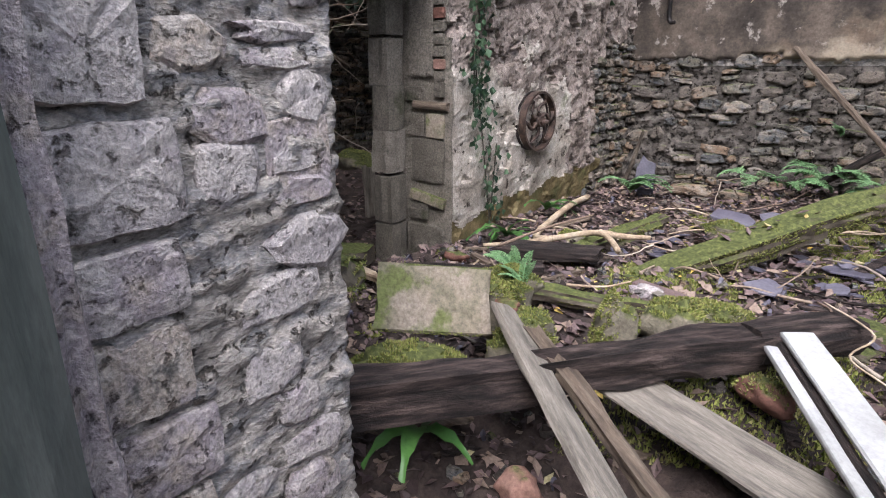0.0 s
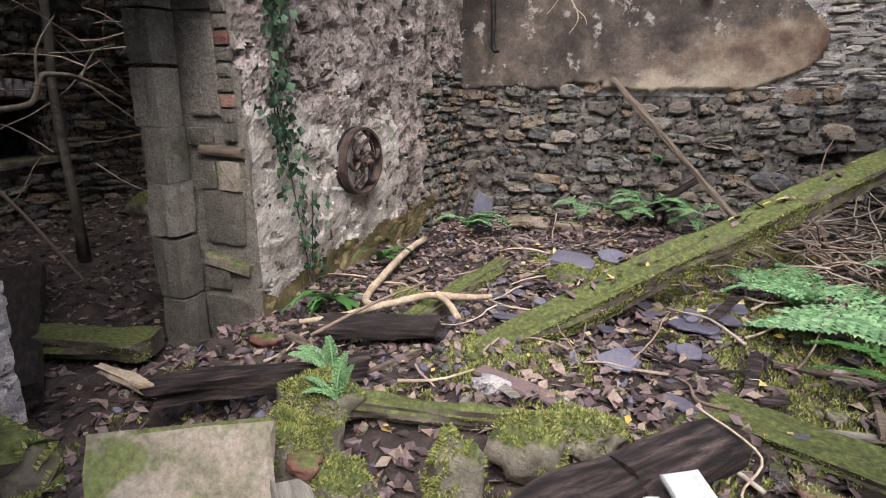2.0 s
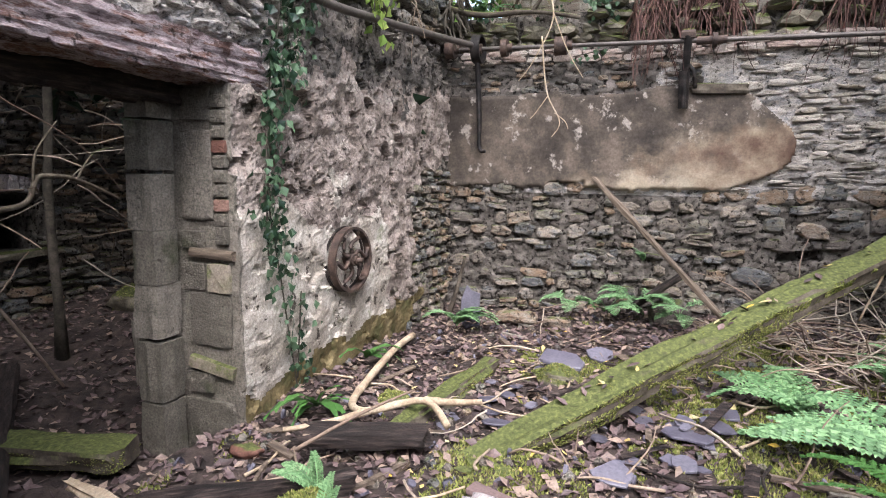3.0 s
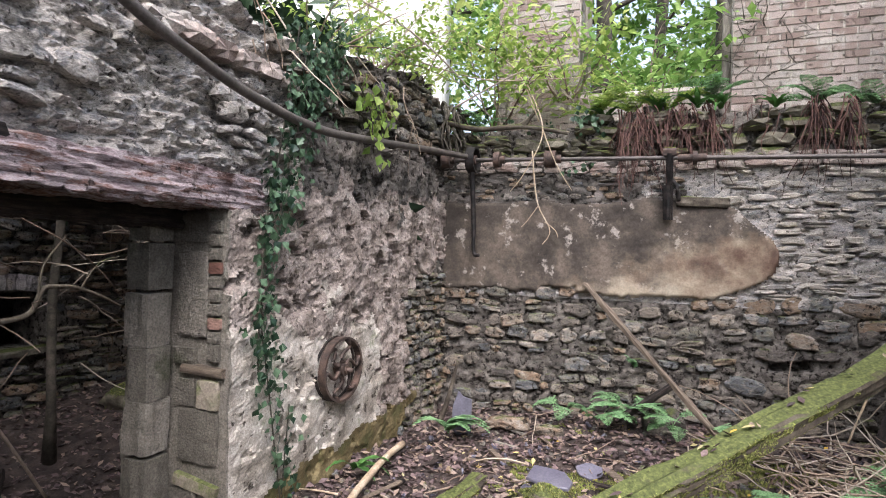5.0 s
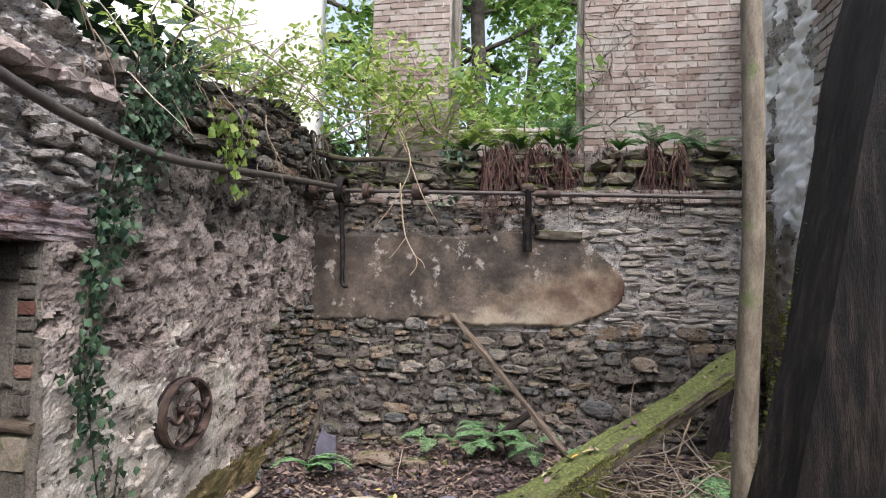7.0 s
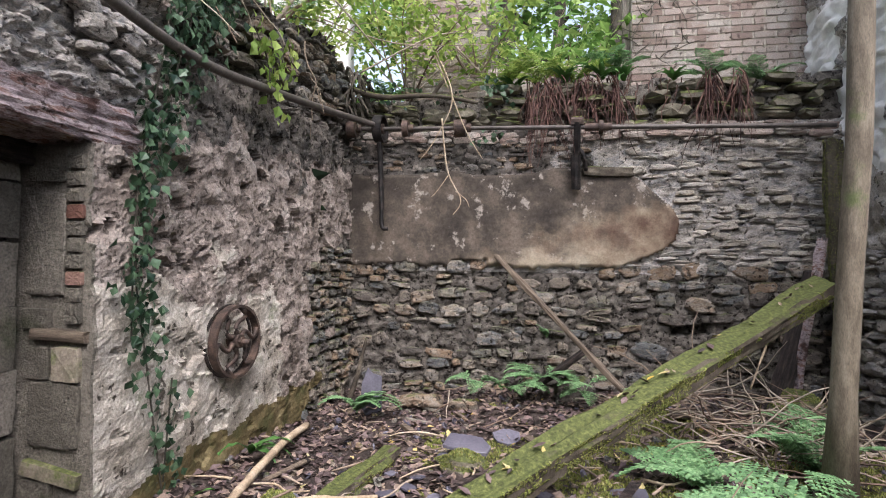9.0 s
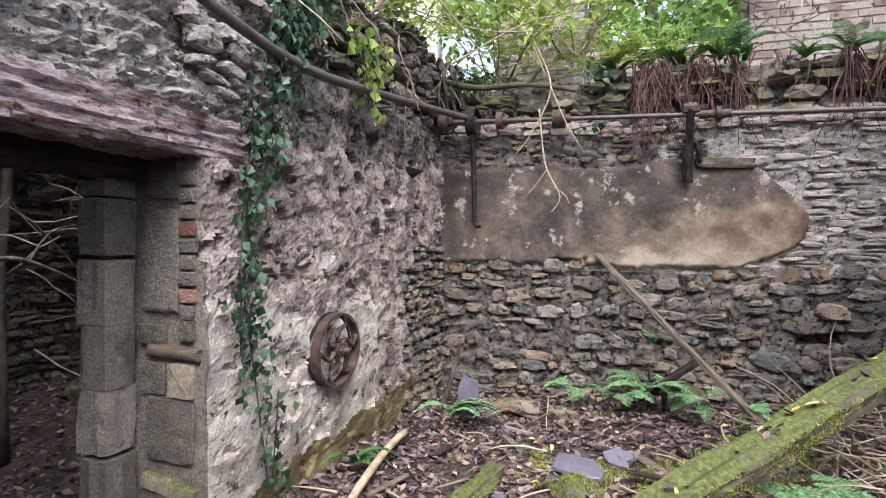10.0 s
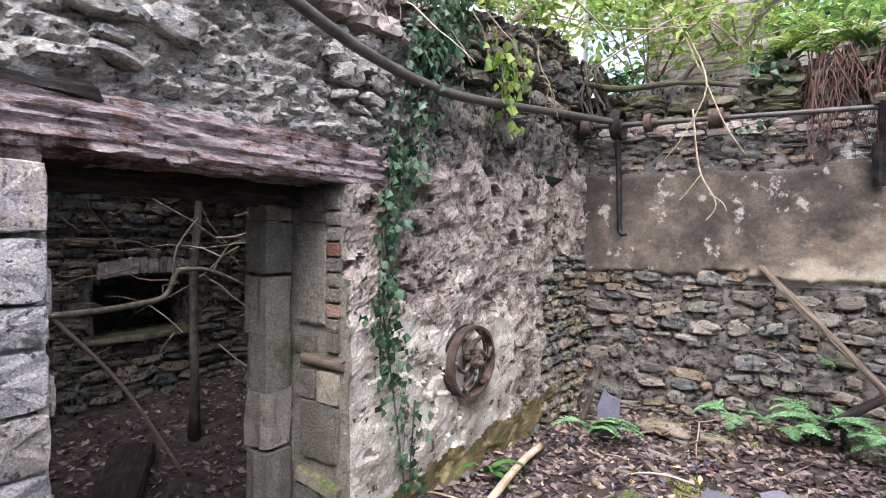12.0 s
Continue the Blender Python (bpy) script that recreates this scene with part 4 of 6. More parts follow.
def bracket():
    b = empty("shaft_bracket", pose(2.31, -0.1, 0))
    for nm, a, c, w, h in (("hanger", (0, -0.1, 2.86), (0.0, 0.03, 2.5), 0.06, 0.09), ("foot", (-0.01, -0.02, 2.56), (0.0, 0.0, 2.24), 0.07, 0.08)):
        v, f = timber((Vector(c) - Vector(a)).length, w, h, 3, 0.004, nx=8, broken=0.01)
        o = raw(nm, v, f, DARK_IRON, b)
        o.matrix_basis = between(a, c)
    v, f = timber(0.11, 0.09, 0.07, 6, 0.004, nx=4, broken=0.004)
    o = raw("bearing_cap", v, f, IRON, b, label="bearing cap with a pad of moss")
    o.matrix_basis = pose(-0.055, -0.1, 2.86)
    rr = random.Random(2)
    tufts("moss", o, [(Vector((rr.uniform(0.01, 0.1), rr.uniform(-0.035, 0.035), 0.035)), Vector((rr.uniform(-0.3, 0.3), rr.uniform(-0.3, 0.3), 1)).normalized()) for _ in range(220)], 0.014, MOSS, 220, 3)
    v, f = tube(curve_points([(0.02, 0.0, 2.62), (0.07, -0.02, 2.55), (0.09, 0.02, 2.42)], 8), 0.02, 8)
    raw("rib", v, f, DARK_IRON, b, smooth=True)
    return tagged(b, "dark cast-iron wall bracket carrying the shaft", "bracket")


bracket()
beam("wall_bearer", (2.38, -0.04, 2.42), (2.83, -0.03, 2.4), 0.08, 0.09, MOSSY_WOOD, "short dark mossy timber bearer in the wall", "timber", 12)

# ---- long bent pipe sagging along the side wall ----
v, f = tube(curve_points([(0.3, -5.3, 3.4), (0.22, -4.3, 2.95), (0.2, -3.8, 2.8), (0.18, -3.3, 2.71), (0.17, -2.7, 2.675), (0.17, -2.0, 2.735), (0.2, -1.0, 2.84), (0.36, -0.3, 2.875)], 60), 0.029, 10, 0.03, 5)
tagged(raw("bent_pipe", v, f, PIPE, smooth=True), "long bent dark iron pipe sagging along the wall", "pipe")

# ---- fallen timbers and boards ----
def surface_spots(verts, faces, n, seed, keep):
    """n random places on what keep(place, normal) lets through."""
    r = random.Random(seed)
    tris = []
    for f in faces:
        for k in range(1, len(f) - 1):
            a, b, c = (Vector(verts[i]) for i in (f[0], f[k], f[k + 1]))
            nn = (b - a).cross(c - a)
            if nn.length > 1e-9:
                tris.append((nn.length, a, b, c, nn.normalized()))
    cum = list(np.cumsum([t[0] for t in tris]))
    out = []
    for _ in range(n * 3):
        k = min(int(np.searchsorted(cum, r.random() * cum[-1])), len(tris) - 1)
        _, a, b, c, nn = tris[k]
        u, w = r.random(), r.random()
        if u + w > 1:
            u, w = 1 - u, 1 - w
        p = a + (b - a) * u + (c - a) * w
        if keep(p, nn):
            out.append((p, nn))
            if len(out) >= n:
                break
    return out


def mossy_beam(name, a, b, w, h, label, seed, n=9000, size=0.012, spin=0, bald=0.2):
    m = between(a, b, spin)
    v, f = timber((Vector(b) - Vector(a)).length, w, h, seed, 0.009, nx=50, nc=5)
    ob = raw(name, v, f, MOSSY_WOOD)
    ob.matrix_world = m
    r3 = m.to_3x3()
    spots = surface_spots(v, f, n, seed, lambda p, nn: (r3 @ nn).z + 1.2 * nz(p.x * 4, p.y * 6, p.z * 6 + seed, 1.0) > bald)
    tufts("moss", ob, spots, size, MOSS, n, seed)
    return tagged(ob, label, "timber")


mossy_beam("fallen_beam", (1.34, -3.52, 0.28), (4.06, -0.98, 1.4), 0.17, 0.13, "long moss-covered fallen roof beam leaning up to the wall", 21, 26000, 0.013, spin=12)
mossy_beam("mossy_plank", (1.44, -3.58, 0.37), (2.5, -3.98, 0.43), 0.17, 0.06, "flat mossy plank half buried in leaves", 22, 5000, 0.009)
mossy_beam("mossy_plank", (1.05, -4.3, 0.47), (2.1, -4.1, 0.48), 0.08, 0.06, "narrow mossy plank lying on the rubble", 23, 2500, 0.008)
mossy_beam("mossy_log", (1.13, -2.1, 0.31), (0.98, -3.5, 0.37), 0.1, 0.1, "small moss-covered log on the leaf litter", 24, 5000, 0.01)
mossy_beam("mossy_plank", (2.4, -3.74, 0.43), (3.45, -4.3, 0.48), 0.22, 0.06, "broad mossy plank under thin moss and leaves", 25, 7000, 0.01)
mossy_beam("mossy_sill_beam", (0.2, -5.1, 0.72), (0.97, -5.16, 0.76), 0.12, 0.1, "thick mossy timber sill beside the pale board", 26, 5500, 0.012)
mossy_beam("doorstep_beam", (-1.5, -3.95, 0.1), (-0.42, -3.75, 0.14), 0.22, 0.12, "mossy stone-like timber lying across the doorway floor", 27, 3000, 0.009)
beam("dark_beam", (0.36, -4.38, 0.38), (1.08, -3.95, 0.43), 0.1, 0.09, BEAM_WOOD, "dark rotten beam lying on the leaves", "timber", 31, rough=0.012)
beam("dark_board", (0.62, -3.62, 0.4), (1.2, -3.45, 0.42), 0.16, 0.07, ROT, "short dark rotten board", "timber", 32, rough=0.008)
beam("charred_beam", (1.08, -5.8, 0.58), (2.15, -4.48, 0.58), 0.12, 0.13, BEAM_WOOD, "thick dark split beam lying across the rubble", "timber", 33, rough=0.012)
beam("charred_beam", (2.14, -4.5, 0.595), (2.39, -4.22, 0.605), 0.125, 0.13, BEAM_WOOD, "broken end of a thick brown beam", "timber", 34, rough=0.008, broken=0.02)
beam("loose_board", (1.43, -4.9, 0.67), (2.12, -5.5, 0.55), 0.1, 0.035, GREY_WOOD, "pale grey weathered board lying over the dark beam", "board", 35, spin=-30, rough=0.003, broken=0.02)
beam("loose_board", (1.56, -4.93, 0.63), (2.22, -5.4, 0.52), 0.05, 0.04, BROWN_WOOD, "narrow split brown board beside the pale one", "board", 36, rough=0.006)
beam("flat_board", (1.8, -4.82, 0.5), (2.52, -5.08, 0.47), 0.2, 0.025, GREY_WOOD, "flat grey weathered panel on the rubble", "board", 37, rough=0.003, broken=0.05)
beam("red_plank", (1.55, -3.85, 0.46), (2.1, -4.1, 0.48), 0.07, 0.025, LEAF_LITTER, "thin reddish brown strip of wood", "board", 38, rough=0.003)
beam("pole", (2.8, -1.08, 0.42), (1.55, -0.07, 1.6), 0.045, 0.035, BROWN_WOOD, "long weathered wooden pole leaning on the back wall", "pole", 41, rough=0.004, broken=0.03)
beam("short_prop", (1.95, -0.5, 0.42), (2.42, -0.5, 0.8), 0.06, 0.06, ROT, "short rotten wooden prop crossing the pole", "pole", 42)
beam("leaning_plank", (3.78, -0.75, 0.3), (4.25, -0.35, 1.5), 0.16, 0.05, ROT, "dark plank leaning in the corner", "board", 43)
beam("leaning_plank", (3.95, -0.7, 0.3), (4.2, -0.6, 1.75), 0.07, 0.04, PURPLE_WOOD, "split brown plank leaning in the corner", "board", 44)
charred_post = beam("leaning_post", (2.81, -4.42, 0.25), (3.38, -4.38, 3.1), 0.2, 0.21, CHAR, "massive dark brown rotten door post leaning over", "post", 45, rough=0.008)
beam("pale_stump", (-1.05, -3.05, 0.2), (-1.1, -3.02, 0.62), 0.1, 0.05, GREY_WOOD, "pale upright split stake", "stake", 46)
beam("fence_stake", (-1.7, -4.1, 0.1), (-1.62, -4.15, 0.55), 0.12, 0.07, ROT, "grey split stump in the leaves", "stake", 47)
beam("yard_timber", (-2.4, -3.2, 0.12), (-0.6, -4.4, 0.12), 0.3, 0.14, ROT, "long dark squared timber lying in the yard", "timber", 48)
beam("grey_stick", (-0.25, -4.15, 0.25), (0.32, -4.3, 0.32), 0.05, 0.04, PALE_ROOT, "short pale broken stick", "stick", 49)


def slab_board():
    v, f = timber(0.4, 0.035, 0.25, 51, 0.003, nx=12, broken=0.03)
    ob = raw("pale_board", v, f, SLAB)
    ob.matrix_world = between((1.03, -5.1, 0.68), (1.33, -4.85, 0.65)) @ pose(0, 0, 0, -30, 0, 0)
    spots = surface_spots(v, f, 900, 5, lambda p, nn: nn.z > 0.6)
    tufts("moss", ob, spots, 0.012, MOSS, 900, 5)
    tagged(ob, "pale stained board standing on edge with a mossy top", "board")


slab_board()


def white_door():
    d = empty("white_board", between((2.26, -4.52, 0.66), (2.62, -5.16, 0.56)))
    v, f = timber(0.76, 0.1, 0.02, 60, 0.0012, nx=10, broken=0.01)
    o = raw("panel", v, f, WHITE_BOARD, d)
    o.matrix_basis = pose(0, 0, 0.012)
    v, f = timber(0.72, 0.035, 0.02, 61, 0.0012, nx=10, broken=0.01)
    o = raw("edge_strip", v, f, WHITE_BOARD, d)
    o.matrix_basis = pose(0.03, -0.08, -0.025)
    v, f = timber(0.72, 0.02, 0.03, 62, 0.0012, nx=10, broken=0.01)
    o = raw("groove", v, f, ROT, d)
    o.matrix_basis = pose(0.02, -0.052, -0.02)
    tagged(d, "white painted plastic board with a grooved edge", "board")


white_door()

# ---- stones, bricks and slates ----
def boulder(name, x, y, z, sx, sy, sz, mat, label, seed, n=0, turn=0.0):
    bm = bmesh.new()
    bmesh.ops.create_icosphere(bm, subdivisions=3, radius=0.5)
    for q in bm.verts:
        c = q.co
        e = 3.2
        k = (abs(c.x * 2) ** e + abs(c.y * 2) ** e + abs(c.z * 2) ** e) ** (-1 / e)
        q.co = c * (0.45 + 0.55 * k) * (1 + 0.3 * nz(c.x * 2 + seed, c.y * 2, c.z * 2, 1.3) + 0.22 * fitted(c.x + 0.4 * c.z, c.y + 0.6 * c.z, seed, 0.3, 0.3) - 0.1)
        q.co = Vector((q.co.x * sx, q.co.y * sy, q.co.z * sz))
    verts = [q.co.copy() for q in bm.verts]
    faces = [tuple(q.index for q in f.verts) for f in bm.faces]
    ob = part(name, bm, mat, None, smooth=True)
    ob.matrix_world = pose(x, y, z, 0, 0, turn)
    if n:
        spots = surface_spots(verts, faces, n, seed, lambda p, nn: nn.z + 1.2 * nz(p.x * 7, p.y * 7, p.z * 7 + seed, 1.0) > 0.42)
        tufts("moss", ob, spots, 0.011, MOSS, n, seed)
    return tagged(ob, label, "stone")


boulder("mossy_stone", 1.71, -4.58, 0.5, 0.17, 0.12, 0.36, MOSSY_STONE, "upright mossy stone block", 1, 2500, 20)
boulder("mossy_stone", 1.27, -4.66, 0.54, 0.26, 0.22, 0.24, MOSSY_STONE, "rounded stone covered in moss", 2, 4000)
boulder("mossy_stone", 1.85, -4.35, 0.52, 0.22, 0.18, 0.2, MOSSY_STONE, "low dark mossy stone", 3, 2200)
boulder("mossy_stone", 1.98, -4.22, 0.52, 0.26, 0.16, 0.14, MOSSY_STONE, "flat brown mossy stone", 4, 1800)
boulder("mossy_stone", 1.45, -4.72, 0.52, 0.2, 0.16, 0.16, MOSSY_STONE, "small mossy lump of rubble", 5, 1200)
boulder("mossy_stone", 1.25, -5.22, 0.5, 0.42, 0.2, 0.18, MOSSY_STONE, "long mossy stone behind the dark beam", 6, 4500, 40)
boulder("mossy_stone", 1.5, -4.9, 0.5, 0.24, 0.2, 0.2, MOSSY_STONE, "mossy lump of rubble", 7, 1500)
boulder("mossy_stone", 1.1, -4.3, 0.48, 0.3, 0.22, 0.2, MOSSY_STONE, "low moss-covered stone beside the planks", 8, 2500)
boulder("mossy_stone", 0.75, -2.9, 0.3, 0.2, 0.16, 0.12, MOSSY_STONE, "mossy stone in the leaf litter", 9, 900)
boulder("mossy_stone", 1.62, -2.3, 0.36, 0.3, 0.2, 0.14, MOSSY_STONE, "mossy stone beside the slate", 10, 1500)
boulder("pale_stone", 1.63, -3.95, 0.46, 0.16, 0.1, 0.08, PALE_STONE, "small pale stone on the leaves", 11)
boulder("pale_stone", 1.35, -0.75, 0.3, 0.24, 0.14, 0.12, RUBBLE, "grey stone at the foot of the back wall", 12)
boulder("rubble_stone", 0.95, -0.6, 0.28, 0.4, 0.2, 0.12, RUBBLE, "flat grey stone at the foot of the back wall", 13)
boulder("rubble_stone", 2.3, -0.35, 0.35, 0.4, 0.3, 0.3, RUBBLE, "dark stone among the ferns", 14)
boulder("mossy_stone", -1.0, -4.6, 0.12, 0.4, 0.3, 0.2, MOSSY_STONE, "dark mossy stone in the yard", 15, 1200)
boulder("mossy_stone", -2.7, -1.6, 0.3, 0.7, 0.5, 0.3, MOSSY_STONE, "mossy heap of stones in the yard", 16, 2500)
boulder("mossy_stone", 3.9, -0.9, 0.4, 0.4, 0.4, 0.4, MOSSY_STONE, "mossy stone in the corner", 17, 2500)
boulder("loose_brick", 2.22, -4.62, 0.49, 0.2, 0.1, 0.08, RED_BRICK, "broken red brick with moss and a yellow leaf", 18, 250, -40)
boulder("loose_brick", 2.66, -4.34, 0.52, 0.24, 0.11, 0.09, RED_BRICK, "dark broken brick with moss", 19, 200, -35)
boulder("loose_brick", 1.36, -4.75, 0.6, 0.1, 0.08, 0.06, RED_BRICK, "small broken piece of red brick", 20)
boulder("loose_brick", 1.75, -5.3, 0.36, 0.12, 0.1, 0.1, RED_BRICK, "dark red brick piece in the hollow", 21)
boulder("loose_brick", 0.35, -3.7, 0.3, 0.16, 0.1, 0.07, RED_BRICK, "reddish brick piece in the leaves", 22)


def slate(x, y, z, w, d, rx, ry, rz, label, seed, thick=0.014, group=""):
    r = random.Random(seed)
    n = 9
    pts = []
    for k in range(n):
        a = 2 * math.pi * k / n + r.uniform(-0.2, 0.2)
        c, s = math.cos(a), math.sin(a)
        q = (abs(c) ** 4 + abs(s) ** 4) ** -0.25 * r.uniform(0.75, 1.05)
        pts.append((c * q * w / 2, s * q * d / 2))
    v = [(px, py, -thick / 2) for px, py in pts] + [(px * 1.0, py * 1.0, thick / 4) for px, py in pts] + [(px * 0.96, py * 0.96, thick / 2) for px, py in pts]
    f = [tuple(range(n))[::-1], tuple(2 * n + k for k in range(n))]
    for b in (0, n):
        f += [(b + k, b + (k + 1) % n, b + n + (k + 1) % n, b + n + k) for k in range(n)]
    ob = raw("slate", v, f, SLATE)
    ob.matrix_world = pose(x, y, z, rx, ry, rz)
    return tagged(ob, label, "slate", group)


slate(1.6, -2.1, 0.42, 0.32, 0.26, 6, 4, 8, "large purple roofing slate lying tilted on moss", 1, 0.022)
slate(1.56, -2.16, 0.37, 0.3, 0.2, -4, 2, 50, "dark slate under the large one", 2)
slate(0.62, -1.05, 0.43, 0.2, 0.42, 78, 0, 14, "slate standing upright in the soil", 3, 0.025)
slate(1.82, -1.75, 0.37, 0.2, 0.16, 22, 8, 0, "slate leaning among moss", 5)
srng = random.Random(31)
for i in range(34):
    cx, cy = (2.3, -3.1) if i < 22 else ((1.5, -2.8) if i < 34 else (2.1, -2.5))
    x, y = cx + srng.gauss(0, 0.22), cy + srng.gauss(0, 0.3)
    s = srng.uniform(0.06, 0.17) * (1.5 if i < 3 else 1)
    slate(x, y, ground(x, y) + 0.012 + srng.uniform(0, 0.02), s, s * srng.uniform(0.6, 1), srng.uniform(-12, 12), srng.uniform(-12, 12), srng.uniform(0, 360),
          "broken grey slate lying on moss and leaves", 100 + i, 0.01, "broken slates on the floor")

# ---- bare root, sticks ----
def rooty(name, ctrl, r0, r1, mat, label, category="root", n=26, seed=1, parent=None):
    k = curve_points(ctrl, n)
    v, f = tube(k, [r0 + (r1 - r0) * i / (n - 1) for i in range(n)], 8, 0.12, seed)
    ob = raw(name, v, f, mat, parent, smooth=True)
    return tagged(ob, label, category) if parent is None else ob


root = rooty("bare_root", [(0.31, -1.62, 0.3), (0.37, -2.1, 0.33), (0.49, -2.8, 0.32), (0.59, -3.1, 0.33), (0.78, -3.24, 0.39), (1.06, -3.16, 0.46), (1.25, -3.32, 0.42)], 0.028, 0.018, PALE_ROOT, "bare pale bent root lying on the leaves")
rooty("fork", [(1.06, -3.16, 0.46), (1.2, -3.08, 0.44), (1.34, -3.04, 0.45)], 0.024, 0.014, PALE_ROOT, "", n=10, parent=root)
rooty("fork", [(0.78, -3.24, 0.39), (0.62, -3.42, 0.37), (0.45, -3.55, 0.36)], 0.022, 0.012, PALE_ROOT, "", n=10, parent=root)
srng = random.Random(5)
for i in range(44):
    x, y = srng.uniform(0.3, 3.4), srng.uniform(-4.4, -1.2)
    a, ln = srng.uniform(0, 6.28), srng.uniform(0.2, 0.6)
    p = [(x + math.cos(a) * ln * t + srng.uniform(-0.03, 0.03), y + math.sin(a) * ln * t + srng.uniform(-0.03, 0.03),
          ground(x + math.cos(a) * ln * t, y + math.sin(a) * ln * t) + 0.02 + srng.uniform(0, 0.03)) for t in (0, 0.35, 0.7, 1)]
    rooty("stick", p, 0.008, 0.004, srng.choice((TWIG, PALE_ROOT, ROT)), "thin dry stick lying on the leaf litter", "stick", 10, i)["group"] = "sticks on the floor"
rooty("stick", [(0.85, -4.0, 0.55), (1.0, -3.75, 0.62), (1.15, -3.5, 0.66)], 0.009, 0.005, TWIG, "thin grey dead branch over the planks", "stick", 12, 3)
rooty("wire", [(2.3, -4.2, 0.68), (2.45, -4.35, 0.66), (2.4, -4.5, 0.63), (2.52, -4.6, 0.6), (2.6, -4.75, 0.55)], 0.0035, 0.003, PALE_ROOT, "thin pale wire looped over the beam end", "wire", 24, 3)
rooty("log_twig", [(3.4, -1.55, 1.2), (3.48, -1.6, 1.1), (3.42, -1.62, 0.9), (3.38, -1.6, 0.75)], 0.008, 0.006, PALE_ROOT, "pale twig hanging over the mossy beam", "stick", 14, 3)

def post_fringe(post):
    """Moss along the edge of the leaning post."""
    r = random.Random(8)
    spots = [(Vector((1.9 * r.random() ** 1.4, 0.09 - abs(r.gauss(0, 0.02)), 0.094 - abs(r.gauss(0, 0.006)))), Vector((r.uniform(-0.3, 0.3), 0.3, 0.8)).normalized()) for _ in range(1100)]
    tufts("moss", post, spots, 0.008, MOSS, 1100, 4)


post_fringe(charred_post)
rooty("broken_branch", [(3.0, -4.66, 0.3), (2.96, -4.62, 0.8), (2.92, -4.56, 1.13)], 0.05, 0.045, PALE_ROOT, "pale broken branch end standing before the post", "branch", 12, 6)
corner = random.Random(3)
moss_spots = [((4.585 - corner.uniform(0, 0.04), -corner.uniform(0.03, 0.4) * (1 - 0.3 * t), 0.5 + 1.2 * t), Vector((-1, corner.uniform(-0.5, 0.5), corner.uniform(-0.3, 0.6))).normalized()) for t in [corner.random() for _ in range(5000)]]
tagged(tufts("wall_moss", None, moss_spots, 0.02, MOSS, 5000, 6), "thick moss on the wall in the corner", "moss", kind="stuff")


def rubble_chips():
    """Small chips of stone and slate strewn over the floor."""
    r = random.Random(12)
    for mat, n, size, lab, cat in ((RUBBLE, 700, (0.02, 0.07), "small chips of broken stone on the floor", "rubble"), (SLATE, 300, (0.025, 0.08), "small chips of broken slate on the floor", "slate chips")):
        ls = []
        for _ in range(n):
            x, y, k = r.uniform(0.05, 4.3), r.uniform(-5.4, -0.05), r.uniform(*size)
            vs, fs = FORMS[r.randrange(len(FORMS))]
            m = pose(x, y, ground(x, y) + k * 0.12, 90 + r.uniform(-25, 25), r.uniform(0, 360), 0) @ Matrix.Diagonal((k, k * (0.25 if mat is SLATE else 0.5), k * r.uniform(0.6, 1), 1))
            ls.append(([m @ Vector(q) for q in vs], fs))
        v, f = join(ls)
        tagged(raw("rubble_chips", v, f, mat), lab, cat, kind="stuff")


rubble_chips()

drift = random.Random(9)
for k in range(34):
    t = drift.uniform(0.15, 0.95)
    a, b = Vector((1.34, -3.52, 0.28)), Vector((4.06, -0.98, 1.4))
    c = a.lerp(b, t) + Vector((drift.uniform(-0.04, 0.04), drift.uniform(-0.04, 0.04), 0.085))
    w = drift.uniform(0.02, 0.04)
    bent = drift.uniform(0, 360)
    v = [(-w, 0, 0), (-w * 0.3, w * 0.5, 0.004), (-w * 0.3, -w * 0.5, 0.006), (w, 0, 0.004), (0, 0, -0.002), (w * 0.5, w * 0.35, 0.006), (w * 0.5, -w * 0.35, 0.002)]
    o = raw("fallen_leaf", v, [(0, 4, 1), (0, 2, 4), (1, 4, 5), (4, 2, 6), (5, 4, 3), (4, 6, 3)], drift.choice((LEAF_LITTER, LEAF_LITTER, YELLOW_LEAF)))
    o.matrix_world = pose(*c, drift.uniform(-15, 15), drift.uniform(-35, -5), bent)
    tagged(o, "curled dead leaf lying on the mossy beam", "leaf", "leaves on the mossy beam")


def wood_scraps():
    """Splinters and scraps of rotten wood strewn among the leaves."""
    r = random.Random(44)
    for mat, n, lab in ((BEAM_WOOD, 70, "scraps of dark rotten wood among the leaves"), (BROWN_WOOD, 60, "splinters of brown wood among the leaves"), (GREY_WOOD, 26, "splinters of grey wood among the leaves")):
        ls = []
        for k in range(n):
            x, y = r.uniform(0.2, 3.6), r.uniform(-5.3, -0.4)
            ln = r.uniform(0.08, 0.34)
            v, f = timber(ln, r.uniform(0.015, 0.05), r.uniform(0.008, 0.025), k, 0.003, nx=5, broken=0.03, nc=2)
            m = pose(x, y, ground(x, y) + 0.02, 0, r.uniform(-10, 10), r.uniform(0, 360))
            ls.append(([m @ Vector(q) for q in v], f))
        v, f = join(ls)
        tagged(raw("wood_scraps", v, f, mat), lab, "wood scraps", kind="stuff")


wood_scraps()
